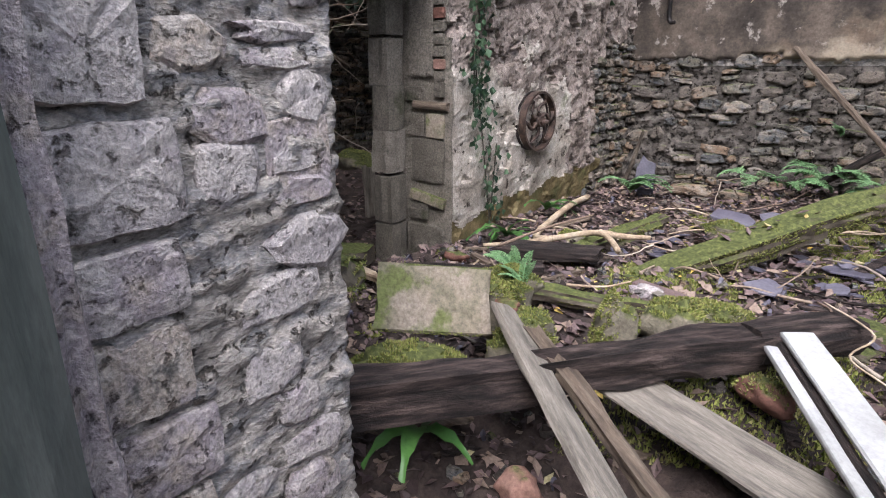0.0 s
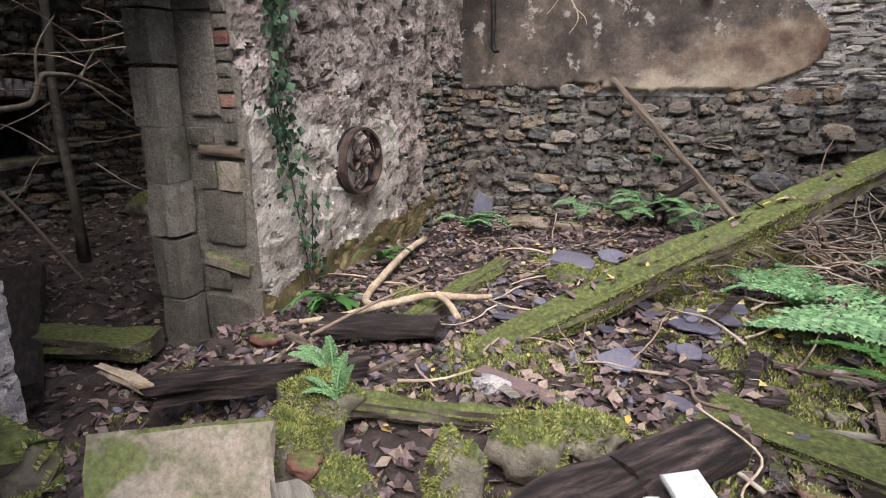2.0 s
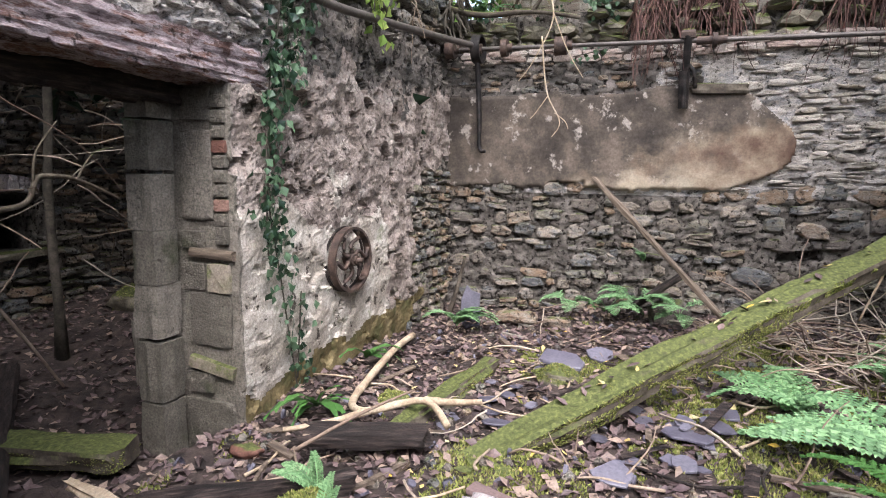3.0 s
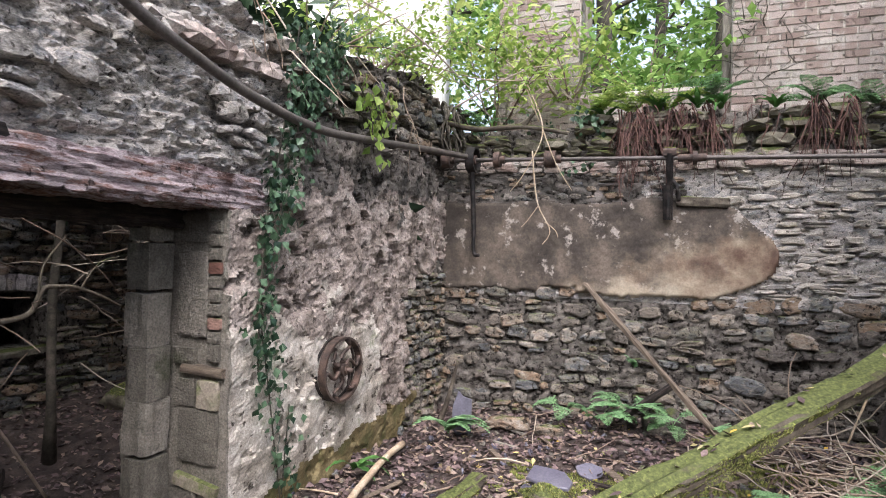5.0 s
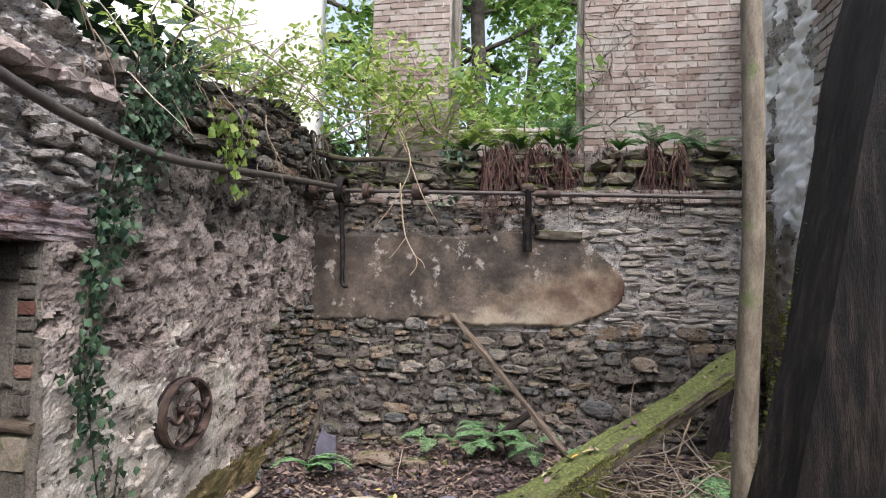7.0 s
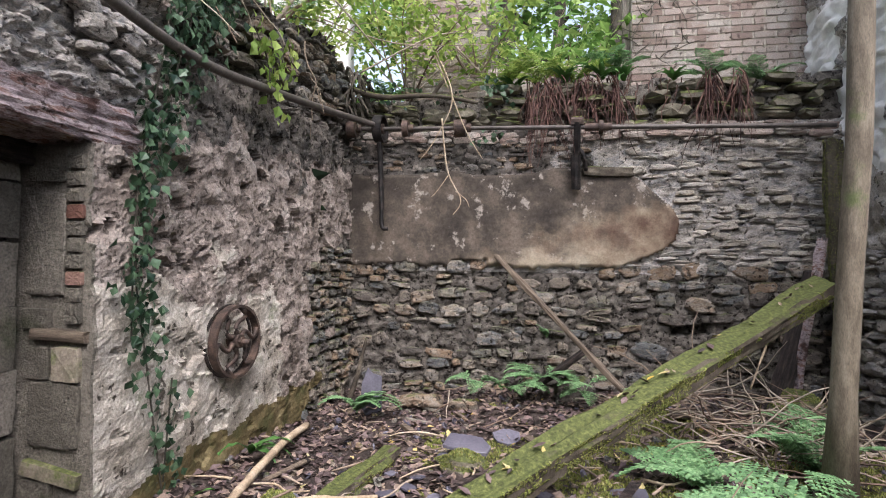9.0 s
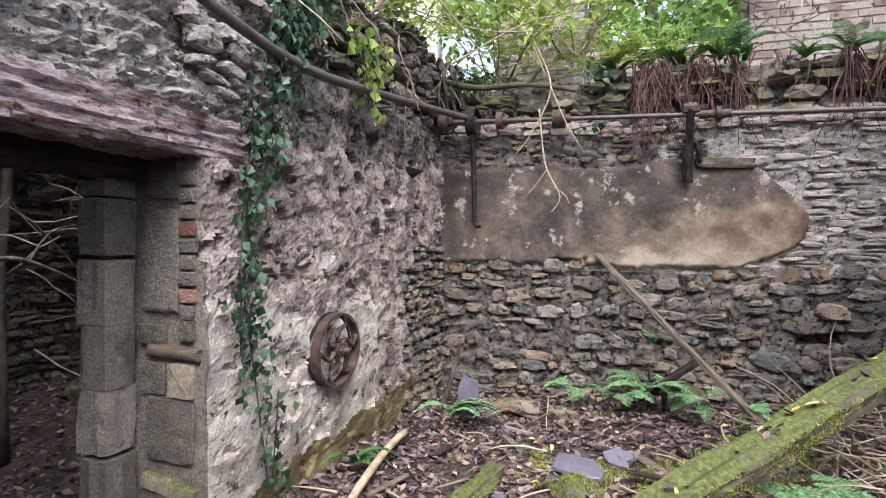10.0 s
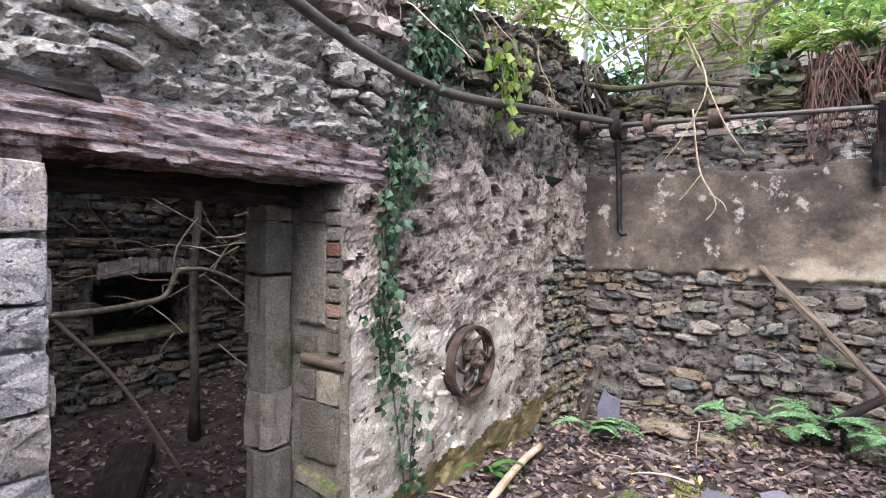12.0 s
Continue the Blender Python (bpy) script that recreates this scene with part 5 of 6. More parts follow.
# ---- plants ----
def leaf_card(vs, fs, p, along, side, ln, wd, bend=0.15):
    """One pointed leaf of two folded halves and a bent tip."""
    up = side.cross(along)
    b = len(vs)
    q = p + along * ln * 0.45
    vs += [p, q + side * wd / 2 + up * wd * 0.12, q - side * wd / 2 + up * wd * 0.12, p + along * ln - up * ln * bend, q]
    fs += [(b, b + 4, b + 1), (b, b + 2, b + 4), (b + 1, b + 4, b + 3), (b + 4, b + 2, b + 3)]


def rand_dir(r):
    v = Vector((r.gauss(0, 1), r.gauss(0, 1), r.gauss(0, 1)))
    return v.normalized() if v.length > 1e-6 else Vector((0, 0, 1))


def frond(ln, wd, arch, seed, pairs=16, stalk=0.0):
    """Verts and faces of a fern frond from the origin along +x, arching over, with toothed leaflets."""
    r = random.Random(seed)
    vs, fs = [], []
    pts = []
    for i in range(pairs + 1):
        t = i / pairs
        a = arch[0] + (arch[1] - arch[0]) * t
        pts.append((pts[-1] + Vector((math.cos(a), 0, math.sin(a))) * ln / pairs) if pts else Vector((0, 0, 0)))
    tv, tf = tube(pts, [0.004 * (1 - 0.8 * i / pairs) for i in range(pairs + 1)], 4)
    vs, fs = list(tv), list(tf)
    for i in range(max(2, int(stalk * pairs)), pairs + 1):
        t = i / pairs
        d = (pts[i] - pts[i - 1]).normalized()
        w = wd * math.sin(min(1.0, t * 1.25 + 0.1) * math.pi * 0.5) * (1 - t ** 2.2) + 0.008
        if stalk:
            tt = (t - stalk) / (1 - stalk)
            w = wd * (1 - max(0, tt)) ** 0.8 * min(1, tt * 5 + 0.6) + 0.008
        for s in (-1, 1):
            out = (Vector((0, s, 0)) + d * 0.45 + Vector((0, 0, r.uniform(-0.25, 0.1)))).normalized()
            q = pts[i]
            sd = d
            n = 4
            for k in range(n):
                f0 = k / n
                leaf_card(vs, fs, q + out * w * f0, (out * 0.8 + sd * 0.7).normalized(), out.cross(Vector((0, 0, 1))).normalized(), w * 0.36 * (1 - f0 * 0.5) + 0.008, ln / pairs * 0.85)
                leaf_card(vs, fs, q + out * w * f0, (out * 0.8 - sd * 0.7).normalized(), out.cross(Vector((0, 0, 1))).normalized(), w * 0.36 * (1 - f0 * 0.5) + 0.008, ln / pairs * 0.85)
            leaf_card(vs, fs, q + out * w * 0.8, out, sd, w * 0.3, ln / pairs * 0.5)
    return vs, fs


def fern(x, y, z, n, ln, wd, seed, label, arc=(1.35, 0.1), face=None, spread_deg=360, mat=None, stalk=0.0):
    r = random.Random(seed)
    f = empty("fern", pose(x, y, z))
    for k in range(n):
        a = r.uniform(0, 360) if face is None else face + r.uniform(-spread_deg / 2, spread_deg / 2)
        s = r.uniform(0.7, 1.1)
        v, fc = frond(ln * s, wd * s, (arc[0] + r.uniform(-0.3, 0.25), arc[1] + r.uniform(-0.4, 0.4)), seed * 31 + k, stalk=stalk)
        o = raw("frond", v, fc, mat or FERN, f)
        o.matrix_basis = pose(0, 0, 0, r.uniform(-15, 15), 0, a)
    return tagged(f, label, "fern")


WALL = dict(arc=(1.35, -0.75), spread_deg=260, stalk=0.45)
fern(1.42, -0.42, 0.36, 5, 0.36, 0.11, 1, "small green fern growing by the back wall", face=-80, **WALL)
fern(1.78, -0.5, 0.38, 6, 0.38, 0.12, 2, "small green fern by the leaning pole", face=-90, **WALL)
fern(2.0, -0.5, 0.44, 9, 0.44, 0.13, 3, "bright green fern by the leaning pole", face=-90, **WALL)
fern(2.38, -0.6, 0.4, 5, 0.36, 0.11, 4, "small green fern beside the pole's foot", face=-90, **WALL)
fern(2.66, -0.8, 0.42, 5, 0.34, 0.11, 5, "small green fern behind the mossy beam", face=-90, **WALL)
fern(0.55, -1.2, 0.3, 9, 0.42, 0.085, 6, "green fern by the upright slate", face=-70, spread_deg=240, arc=(1.2, -0.4), stalk=0.15)
fern(2.05, -0.3, 0.85, 3, 0.26, 0.06, 7, "slender fern growing out of the wall", face=-90, spread_deg=120)
fern(2.95, -2.55, 0.42, 6, 0.62, 0.13, 8, "large feathery fern on the rubble", arc=(0.8, -0.5), face=150, spread_deg=200)
fern(3.3, -3.0, 0.45, 6, 0.75, 0.15, 9, "large feathery fern beside the tree", arc=(0.8, -0.6), face=170, spread_deg=200)
fern(3.75, -1.7, 0.45, 5, 0.5, 0.12, 14, "feathery fern among the dead bracken stalks", arc=(0.9, -0.4))
fern(3.5, -2.2, 0.42, 5, 0.55, 0.12, 10, "feathery fern among dead bracken")
fern(3.15, -3.6, 0.48, 6, 0.6, 0.07, 11, "dark narrow-leaved fern on the rubble", arc=(0.7, -0.5), face=150, spread_deg=160, mat=TONGUE)
fern(1.02, -4.1, 0.46, 5, 0.2, 0.03, 12, "small light green fern between the planks")
fern(1.2, -4.35, 0.52, 4, 0.18, 0.028, 13, "small light green fern on mossy stones")
for i, (x, y, z, ln, fc) in enumerate(((1.95, 0.2, 3.32, 0.6, -100), (2.3, 0.1, 3.3, 0.45, -80), (1.6, 0.15, 3.3, 0.5, -120), (3.55, 0.15, 3.3, 0.42, -90), (0.35, 0.15, 3.25, 0.45, -90), (4.0, 0.1, 3.25, 0.35, -90), (2.7, 0.25, 3.4, 0.5, -90), (-0.2, -0.9, 3.65, 0.5, -20), (-0.2, -1.6, 3.55, 0.45, -10))):
    fern(x, y, z, 7, ln, 0.1, 40 + i, "bright fern growing on top of the ruined wall", face=fc, spread_deg=260, arc=(1.2, -0.3), mat=LIME_LEAF if i < 3 else FERN)


def strap_fern(x, y, z, n, ln, seed, face):
    r = random.Random(seed)
    t = empty("strap_fern", pose(x, y, z))
    for k in range(n):
        a, s = face + r.uniform(-80, 80), r.uniform(0.6, 1.1)
        vs, fs = [], []
        p, ang = Vector((0, 0, 0)), r.uniform(0.7, 1.4)
        m = 9
        for i in range(m + 1):
            w = 0.028 * s * (math.sin(min(1, i / m + 0.2) * math.pi * 0.93) + 0.1)
            wav = 0.006 * math.sin(i * 2.3)
            vs += [p + Vector((0, -w, wav)), p + Vector((0, 0, -0.006)), p + Vector((0, w, -wav))]
            ang -= 1.7 / m * s
            p = p + Vector((math.cos(ang), 0, math.sin(ang))) * ln * s / m
        for i in range(m):
            for j in (0, 1):
                fs.append((i * 3 + j, i * 3 + 3 + j, i * 3 + 4 + j, i * 3 + 1 + j))
        o = raw("frond", vs, fs, TONGUE, t, smooth=True)
        o.matrix_basis = pose(0, 0, 0, 0, 0, a)
    return tagged(t, "glossy strap-leaved fern at the foot of the wall", "fern")


strap_fern(0.36, -3.12, 0.3, 10, 0.36, 1, -40)
strap_fern(0.22, -2.25, 0.3, 6, 0.3, 2, -40)
strap_fern(1.35, -5.25, 0.35, 5, 0.26, 3, -20)
strap_fern(1.75, -0.55, 0.4, 3, 0.22, 4, -90)
for i, (x, z, s) in enumerate(((2.2, 3.3, 0.32), (2.55, 3.32, 0.36), (2.75, 3.3, 0.3), (1.7, 3.25, 0.3), (3.2, 3.28, 0.25))):
    strap_fern(x, 0.05, z, 8, s, 10 + i, -90)


def climber(name, strands, per_m, size, mat, label, category, seed, out=Vector((1, 0, 0)), spread_m=0.05):
    """Stems with leaves standing off a wall."""
    r = random.Random(seed)
    stems, vs, fs = [], [], []
    for ctrl, dens, wide in strands:
        pts = curve_points(ctrl, 30)
        stems.append(tube(pts, 0.005, 5))
        ln = sum((pts[i + 1] - pts[i]).length for i in range(29))
        for _ in range(int(ln * per_m * dens)):
            t = r.random() * 28.99
            k = int(t)
            p = pts[k].lerp(pts[k + 1], t - k) + Vector((r.gauss(0, 0.3) * spread_m, r.gauss(0, 1) * wide, r.gauss(0, 1) * wide)) + out * abs(r.gauss(0.03, 0.03))
            nrm = (out + rand_dir(r) * 0.6).normalized()
            along = (Vector((0, 0, -1)) + rand_dir(r) * 0.7)
            along = (along - nrm * along.dot(nrm)).normalized()
            s = size * r.uniform(0.55, 1.25)
            leaf_card(vs, fs, p, along, along.cross(nrm), s, s * 0.95, 0.1)
    v, f = join(stems)
    ob = empty(name)
    raw("stem", v, f, DARK_BARK, ob)
    o = raw("leaves", vs, fs, mat, ob)
    o["kind"] = "stuff"
    return tagged(ob, label, category)


climber("ivy", [([(0.09, -2.92, 0.3), (0.09, -3.05, 1.0), (0.08, -3.13, 1.55), (0.09, -3.06, 2.2), (0.1, -2.95, 2.8), (0.1, -2.85, 3.3)], 0.5, 0.06),
                ([(0.09, -3.16, 1.15), (0.09, -3.15, 1.7), (0.09, -3.08, 2.3)], 0.8, 0.06),
                ([(0.1, -3.0, 2.2), (0.1, -2.8, 2.8), (0.08, -2.6, 3.25)], 1.6, 0.1),
                ([(0.1, -2.75, 2.9), (0.06, -2.5, 3.2), (0.0, -2.3, 3.4)], 2.4, 0.1),
                ([(0.08, -2.9, 0.35), (0.08, -2.84, 0.9)], 0.3, 0.06)], 170, 0.055, IVY, "dark green ivy trailing down the plastered wall", "ivy", 3)
climber("ivy", [([(0.3, 0.02, 3.25), (1.2, 0.0, 3.2)], 0.25, 0.06), ([(1.4, 0.0, 3.3), (1.7, -0.02, 3.15)], 1.2, 0.07), ([(1.3, -0.1, 2.75), (1.6, -0.1, 2.8)], 0.5, 0.04)], 90, 0.06, IVY,
        "ivy growing over the broken wall top", "ivy", 4, out=Vector((0, -1, 0)))
climber("pale_climber", [([(0.1, -2.1, 3.15), (0.15, -2.0, 2.95), (0.16, -1.95, 2.65)], 1.2, 0.07), ([(0.1, -1.7, 3.2), (0.14, -1.75, 2.9)], 1.0, 0.08)], 110, 0.075, LIME_LEAF,
        "pale yellow-green leaves hanging over the wall", "climber", 5)


def shrub(name, x, y, z, reach, n_stem, n_leaf, size, mat, label, seed, lean=(0, 0, 1), low=0.35, category="shrub"):
    r = random.Random(seed)
    stems, vs, fs = [], [], []
    for k in range(n_stem):
        d = (Vector(lean) + rand_dir(r) * 0.75).normalized()
        p = Vector((x + r.uniform(-0.1, 0.1), y + r.uniform(-0.1, 0.1), z))
        pts = [p.copy()]
        for i in range(7):
            d = (d + rand_dir(r) * 0.22 + Vector((0, 0, -0.06))).normalized()
            p = p + d * reach / 7 * r.uniform(0.8, 1.2)
            pts.append(p.copy())
        stems.append(tube(pts, [0.011 * (1 - i / 9) for i in range(8)], 5))
        for _ in range(n_leaf // n_stem):
            t = low * 7 + r.random() * (1 - low) * 6.99
            q = pts[min(int(t), 6)].lerp(pts[min(int(t) + 1, 7)], t % 1) + rand_dir(r) * size * 1.4
            nrm = (Vector((0, 0, 1)) + rand_dir(r) * 0.8).normalized()
            al = rand_dir(r)
            al = (al - nrm * al.dot(nrm)).normalized()
            s = size * r.uniform(0.6, 1.3)
            leaf_card(vs, fs, q, al, al.cross(nrm), s, s * 0.45)
    v, f = join(stems)
    ob = empty(name)
    raw("stem", v, f, TWIG, ob)
    o = raw("leaves", vs, fs, mat, ob)
    o["kind"] = "stuff"
    return tagged(ob, label, category)


shrub("shrub", 0.5, 0.45, 3.3, 1.5, 12, 900, 0.11, LIME_LEAF, "light green leafy shrub growing on the ruined wall", 1, (0.2, -0.3, 1))
shrub("shrub", 1.2, 0.5, 3.6, 1.2, 8, 420, 0.12, LIME_LEAF, "light green shrub in front of the brick pier", 2, (0.1, -0.3, 1))
shrub("shrub", -0.25, -1.3, 3.5, 0.9, 9, 520, 0.075, LIME_LEAF, "yellow-green shrub on top of the side wall", 3, (0.4, -0.1, 1))
shrub("shrub", -0.25, -2.3, 3.35, 0.8, 8, 420, 0.07, LIME_LEAF, "yellow-green shrub on top of the side wall", 4, (0.5, 0.1, 1))
shrub("shrub", 2.1, 1.4, 3.5, 1.5, 10, 500, 0.17, TREE_LEAF, "broad green leaves filling the empty window", 5, (0, -0.1, 1))
shrub("shrub", -0.3, -0.4, 3.4, 1.0, 9, 500, 0.08, LIME_LEAF, "light green shrub at the corner of the walls", 6, (0.4, -0.2, 1))


def tangle(name, n, box, ln, rad, mat, label, category, seed, down=0.0, flat=0.5):
    r = random.Random(seed)
    ls = []
    for _ in range(n):
        p = Vector((r.uniform(*box[0]), r.uniform(*box[1]), r.uniform(*box[2])))
        d = (rand_dir(r) * Vector((1, 1, flat)) + Vector((0, 0, -down))).normalized()
        pts, reach = [p.copy()], r.uniform(0.35, 1.25)
        for i in range(6):
            d = (d + rand_dir(r) * 0.3 + Vector((0, 0, -down * 0.35))).normalized()
            p = p + d * ln * reach * r.uniform(0.7, 1.2) / 6
            pts.append(p.copy())
        ls.append(tube(pts, [rad * (1 - 0.11 * i) for i in range(7)], 4))
    v, f = join(ls)
    ob = raw(name, v, f, mat)
    return tagged(ob, label, category, kind="stuff")


for i, (x0, x1, n, ln) in enumerate(((1.92, 2.12, 44, 0.66), (2.12, 2.6, 50, 0.3), (2.6, 2.7, 26, 0.55), (3.44, 3.56, 36, 0.55), (3.7, 3.8, 26, 0.55), (2.28, 2.42, 18, 0.5), (1.82, 2.0, 16, 0.75), (2.75, 3.3, 14, 0.25))):
    tangle("hanging_roots", int(n * 1.6), ((x0, x1), (-0.12, 0.06), (3.05, 3.36)), ln, 0.0065, RED_ROOT, "matted red-brown roots hanging over the wall top", "roots", 60 + i, down=1.1)
tangle("wall_twigs", 60, ((2.85, 3.5), (0.68, 0.76), (3.7, 5.2)), 0.6, 0.006, DARK_BARK, "bare climbing stems on the brick wall", "climber", 75, flat=1.2)
tangle("dead_roots", 70, ((-0.15, 0.2), (-0.25, 0.1), (3.05, 3.5)), 0.4, 0.02, DARK_BARK, "dark matted roots at the top of the corner", "roots", 70, down=0.8)
tangle("dead_bracken", 150, ((3.0, 3.9), (-2.4, -1.0), (0.42, 0.62)), 0.7, 0.007, TWIG, "heap of dead bracken stalks on the rubble", "dead bracken", 71, flat=0.35)
tangle("dead_twigs", 40, ((0.5, 3.2), (-4.3, -0.6), (0.38, 0.45)), 0.5, 0.006, TWIG, "dry twigs scattered over the floor", "twigs", 72, flat=0.15)
tangle("dead_brambles", 46, ((-0.3, 0.1), (-3.6, -0.6), (3.1, 3.5)), 0.6, 0.006, TWIG, "dry bramble stems hanging over the wall top", "brambles", 73, down=0.4)
tangle("yard_brambles", 60, ((-3.0, -1.2), (-3.6, -1.0), (0.9, 2.4)), 0.9, 0.006, TWIG, "tangled dead twigs in the yard", "brambles", 74, down=0.1)


def branch(name, limbs, mat, label, category, seed=1):
    ob = empty(name)
    for ctrl, r0, r1 in limbs:
        n = max(8, len(ctrl) * 5)
        v, f = tube(curve_points(ctrl, n), [r0 + (r1 - r0) * i / (n - 1) for i in range(n)], 8, 0.06, seed)
        raw("limb", v, f, mat, ob, smooth=True)
    return tagged(ob, label, category)


branch("dead_branch", [([(0.95, -0.2, 3.6), (1.15, -0.35, 3.1), (1.0, -0.4, 2.7), (0.85, -0.4, 2.5)], 0.008, 0.004), ([(1.15, -0.35, 3.1), (1.3, -0.4, 2.75), (1.45, -0.4, 2.5)], 0.007, 0.003),
                       ([(1.05, -0.35, 2.9), (1.12, -0.4, 2.4), (1.25, -0.4, 2.12), (1.18, -0.4, 1.98)], 0.008, 0.004), ([(1.2, -0.4, 2.2), (1.3, -0.4, 2.12), (1.33, -0.4, 2.05)], 0.005, 0.003),
                       ([(1.13, -0.4, 2.35), (1.02, -0.4, 2.2), (0.97, -0.4, 2.15)], 0.005, 0.003), ([(0.3, 0.1, 4.2), (0.8, -0.1, 3.8), (1.1, -0.3, 3.2)], 0.01, 0.007)], PALE_ROOT, "pale dead branch hanging in front of the back wall", "branch")
branch("fallen_bough", [([(0.05, -0.15, 3.28), (0.4, -0.12, 3.2), (0.9, -0.1, 3.2), (1.35, -0.05, 3.12)], 0.035, 0.02), ([(0.9, -0.1, 3.2), (1.0, -0.12, 3.32), (1.08, -0.1, 3.38)], 0.025, 0.012)], MOSSY_WOOD, "mossy dead bough lying along the wall top", "branch")
branch("bramble_arch", [([(-0.2, -2.6, 3.9), (0.3, -1.6, 3.7), (0.6, -0.6, 3.35)], 0.01, 0.006), ([(-0.1, -1.0, 3.75), (0.6, -0.5, 3.6), (1.5, -0.3, 3.6)], 0.007, 0.004), ([(0.2, -0.3, 3.4), (0.9, -0.2, 3.75), (1.3, -0.1, 3.8)], 0.01, 0.005)], TWIG, "arching bramble stems above the wall", "brambles")


def tree(name, x, y, z, h, r0, lean, mat, label, seed, crown=None, leaf=None, n_leaf=0, size=0.12, low=5):
    r = random.Random(seed)
    ob = empty(name)
    pts = [Vector((x + lean[0] * t + 0.022 * h * nz(t * 2.5, seed, 0, 1.0) * min(1, t * 4), y + lean[1] * t, z + h * t)) for t in [i / 12 for i in range(13)]]
    v, f = tube(pts, [r0 * (1.15 - 0.4 * i / 12) * (1.5 if i == 0 else 1) for i in range(13)], 14, 0.04, seed)
    raw("trunk", v, f, mat, ob, smooth=True)
    if n_leaf:
        vs, fs, limbs = [], [], []
        for k in range(16):
            i = r.randrange(low, 12)
            d = (rand_dir(r) * Vector((1, 1, 0.5)) + Vector((0, 0, 0.35))).normalized()
            p = pts[i].copy()
            lp = [p.copy()]
            for s in range(6):
                d = (d + rand_dir(r) * 0.25).normalized()
                p = p + d * crown / 6
                lp.append(p.copy())
            limbs.append(tube(lp, [r0 * 0.35 * (1 - s / 7.5) for s in range(7)], 6))
            for _ in range(n_leaf // 16):
                c = lp[r.randrange(2, 7)] + rand_dir(r) * crown * 0.28 * r.random()
                nrm = (Vector((0, 0, 1)) + rand_dir(r) * 0.9).normalized()
                al = rand_dir(r)
                al = (al - nrm * al.dot(nrm)).normalized()
                s = size * r.uniform(0.6, 1.3)
                leaf_card(vs, fs, c, al, al.cross(nrm), s, s * 0.6)
        v, f = join(limbs)
        raw("branchwork", v, f, mat, ob, smooth=True)["kind"] = "stuff"
        o = raw("crown", vs, fs, leaf, ob)
        o["kind"] = "stuff"
    return tagged(ob, label, "tree")


tree("sapling", 3.51, -2.48, 0.3, 7.5, 0.053, (0.1, -0.3), BARK, "slim smooth-barked young tree growing in the ruin", 3, 1.6, TREE_LEAF, 900, 0.11, low=9)
# the tree at (8, 1) stands out of view and only cuts light from the right
for i, (x, y, h, c, n) in enumerate(((0.8, 5.0, 9.5, 2.4, 3800), (3.0, 6.5, 10.5, 2.8, 4200), (-2.5, 4.5, 10, 2.6, 3200), (5.8, 5.5, 10, 2.6, 3000), (1.8, 9.5, 13, 3.4, 4500), (-5.5, 8.5, 13, 3.4, 3500), (8.0, 1.0, 10, 2.8, 2600), (7.5, 9.0, 13, 3.3, 3000))):
    tree("tree", x, y, 0.1, h, 0.16, (0.4, 0.2), DARK_BARK, "leafy woodland tree behind the ruin", 20 + i, c, TREE_LEAF, n, 0.2)
# crowns added overhead to block skylight over the yard
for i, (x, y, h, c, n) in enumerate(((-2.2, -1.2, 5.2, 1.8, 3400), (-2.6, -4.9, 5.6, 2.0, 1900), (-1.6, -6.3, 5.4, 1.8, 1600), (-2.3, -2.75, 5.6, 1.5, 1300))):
    tree("yard_tree", x, y, 0.1, h, 0.032, (0.12, 0.1), DARK_BARK, "dark overgrown tree shading the yard", 50 + i, c, SHADE_LEAF, n, 0.22)
branch("yard_bough", [([(-1.5, -4.3, 1.4), (-1.5, -4.0, 1.38), (-1.5, -3.6, 1.4), (-1.5, -3.43, 1.44), (-1.5, -3.36, 1.58), (-1.5, -3.3, 1.6)], 0.02, 0.016), ([(-1.5, -3.3, 1.6), (-1.5, -3.15, 1.59), (-1.5, -2.98, 1.53), (-1.5, -2.78, 1.43)], 0.017, 0.009), ([(-1.5, -3.38, 1.55), (-1.48, -3.36, 1.75), (-1.5, -3.2, 1.95)], 0.01, 0.004), ([(-1.5, -3.1, 1.57), (-1.52, -2.95, 1.75), (-1.5, -2.8, 1.8)], 0.008, 0.003)], BARK, "bent grey bough across the yard", "branch")
branch("yard_stick", [([(-1.5, -4.1, 1.4), (-1.5, -3.7, 0.9), (-1.5, -3.3, 0.2)], 0.012, 0.01)], TWIG, "thin stick leaning in the yard", "stick")

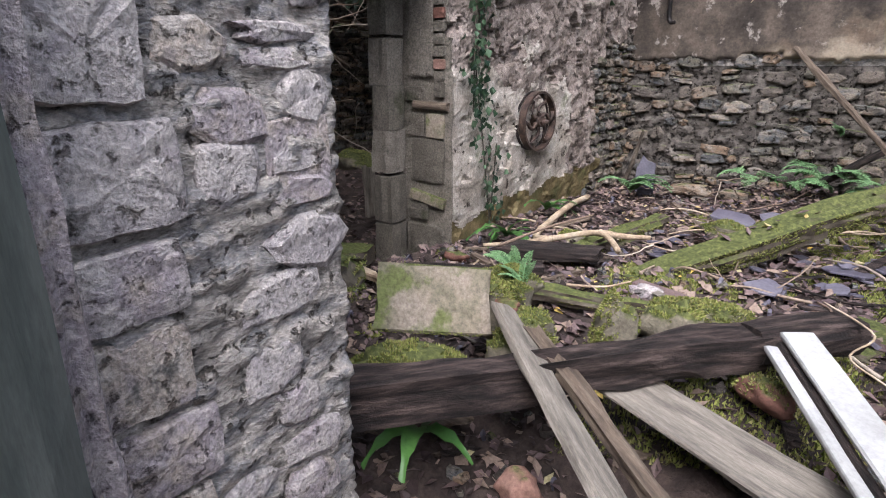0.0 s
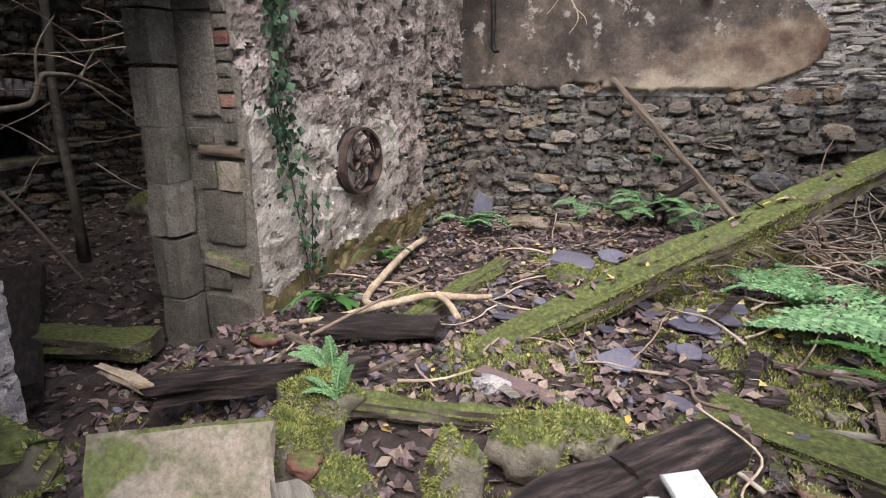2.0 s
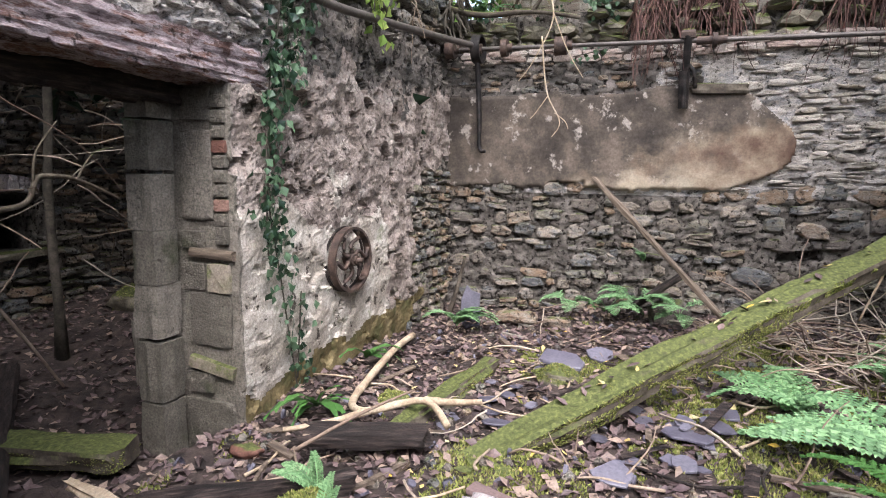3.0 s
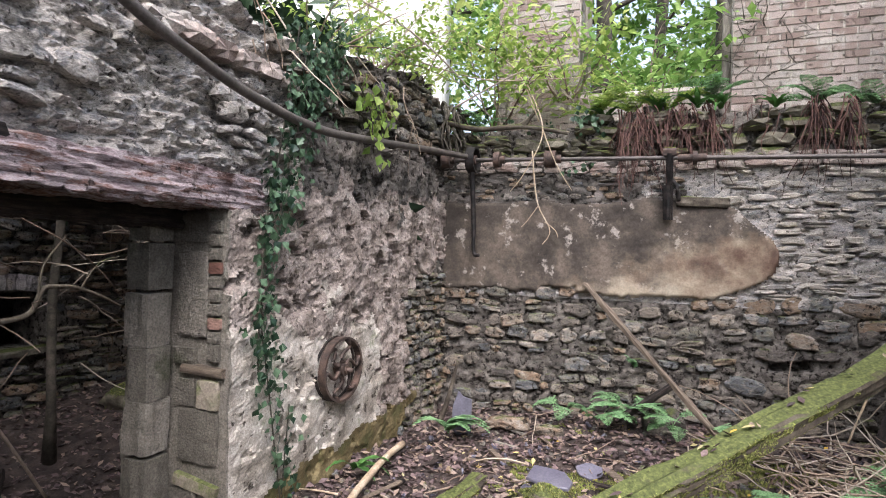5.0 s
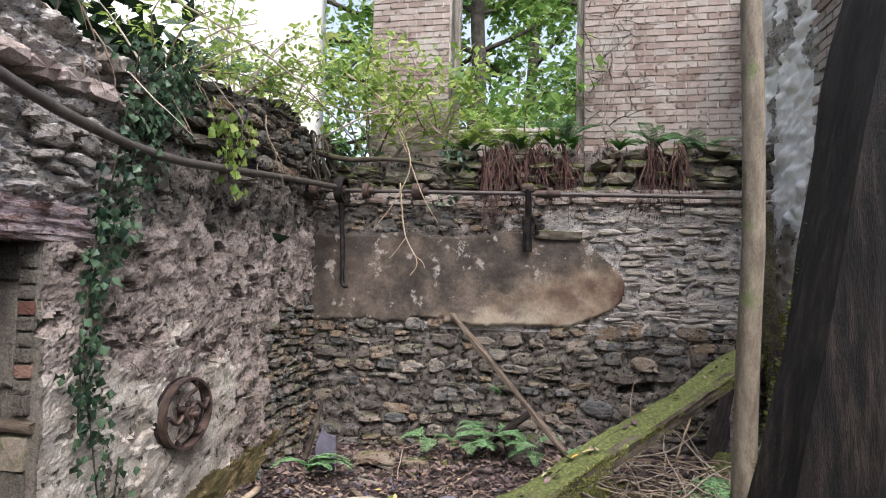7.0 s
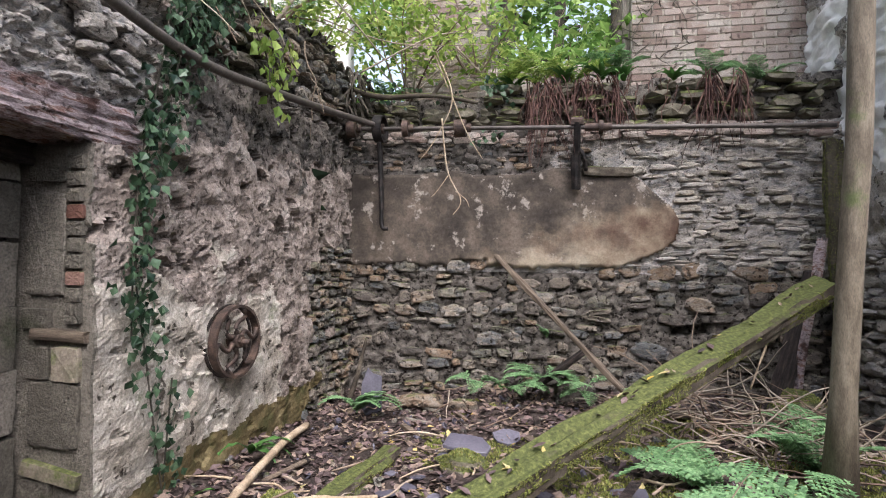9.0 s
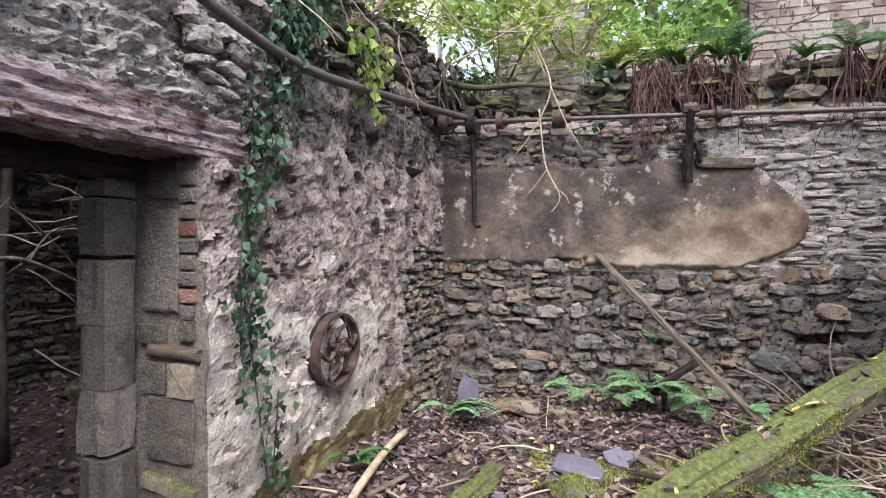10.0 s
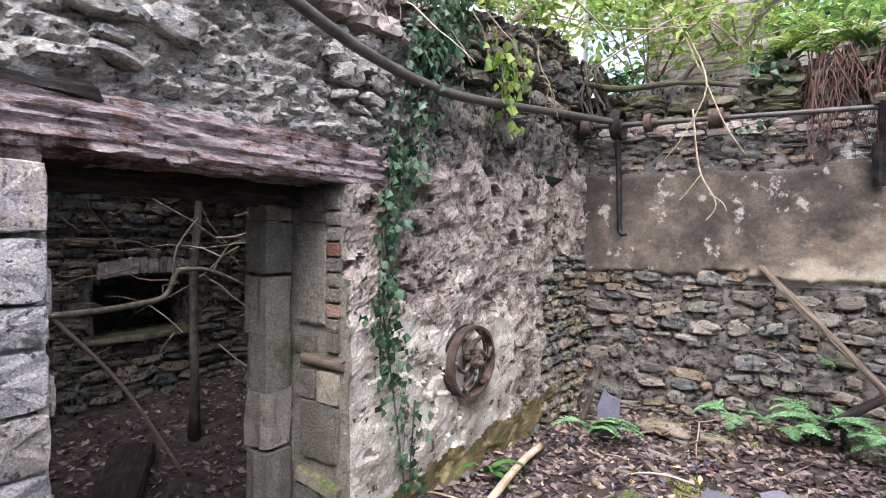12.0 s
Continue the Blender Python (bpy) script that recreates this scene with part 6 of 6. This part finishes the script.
# ---- dead leaves over the floor ----
def litter(name, n, box, size, mat, label, seed, keep=None, lift=0.012):
    r = random.Random(seed)
    vs, fs = [], []
    while n > 0:
        x, y = r.uniform(*box[0]), r.uniform(*box[1])
        n -= 1
        if keep and not keep(x, y):
            continue
        nrm = (Vector((0, 0, 1)) + rand_dir(r) * 0.55).normalized()
        al = rand_dir(r)
        al = (al - nrm * al.dot(nrm)).normalized()
        s = size * r.uniform(0.5, 1.4)
        leaf_card(vs, fs, Vector((x, y, ground(x, y) + r.uniform(0.0, lift * 2))) - al * s / 2, al, al.cross(nrm), s, s * r.uniform(0.4, 0.7), r.uniform(-0.2, 0.3))
    ob = raw(name, vs, fs, mat)
    return tagged(ob, label, "dead leaves", kind="stuff")


def mossy(x, y):
    return nz(x, y, 2.5, 1.4) + 0.38 * max(-1, min(0.8, (x - 1.9))) - (0.2 if y > -1.6 else 0)


litter("leaf_litter", 19000, ((0.03, 4.4), (-6.4, -0.02)), 0.062, LEAF_LITTER, "dead purple-brown leaves covering the floor", 1, lambda x, y: mossy(x, y) < 0.22 or rng.random() < 0.25)
litter("yard_litter", 7000, ((-3.4, -0.02), (-6.0, 0.2)), 0.06, LEAF_LITTER, "dead brown leaves covering the yard", 2)
litter("yellow_leaves", 260, ((0.2, 4.2), (-5.2, -0.4)), 0.05, YELLOW_LEAF, "scattered yellow fallen leaves", 3, lift=0.02)


def floor_moss():
    r = random.Random(77)
    spots = []
    while len(spots) < 80000:
        x, y = r.uniform(0.1, 4.3), r.uniform(-4.9, -0.3)
        if mossy(x, y) + 0.5 * nz(x, y, 8.5, 7) > 0.16:
            spots.append(((x, y, ground(x, y)), (Vector((0, 0, 1)) + rand_dir(r) * 0.35).normalized()))
    ob = tufts("floor_moss", None, spots, 0.016, MOSS, 80000, 9)
    tagged(ob, "low cushions of green moss on the floor", "moss", kind="stuff")


floor_moss()

# ---- unseen trees added round the ruin to cut low sky light ----
for i, (x, y, h, c, n) in enumerate(((-3.0, -11.0, 10, 3.2, 2600), (-8.0, -4.0, 10, 3.0, 2400), (-7.5, 2.5, 10, 3.0, 2400))):
    tree("tree", x, y, 0.0, h, 0.17, (0.4, 0.2), DARK_BARK, "unseen leafy tree added to cut low sky light", 80 + i, c, TREE_LEAF, n, 0.3, low=3)

# ---- mossy stick standing by the upright slate ----
stem = branch("mossy_stick", [([(0.3, -0.75, 0.25), (0.36, -0.68, 0.5), (0.42, -0.62, 0.82)], 0.03, 0.014)], MOSSY_WOOD, "short mossy stick standing in the corner", "stick")
mossy_beam("mossy_corner_post", (4.52, -0.3, 0.3), (4.4, -0.28, 2.6), 0.13, 0.12, "moss-covered timber standing in the corner", 61, 9000, 0.016, bald=-0.4)
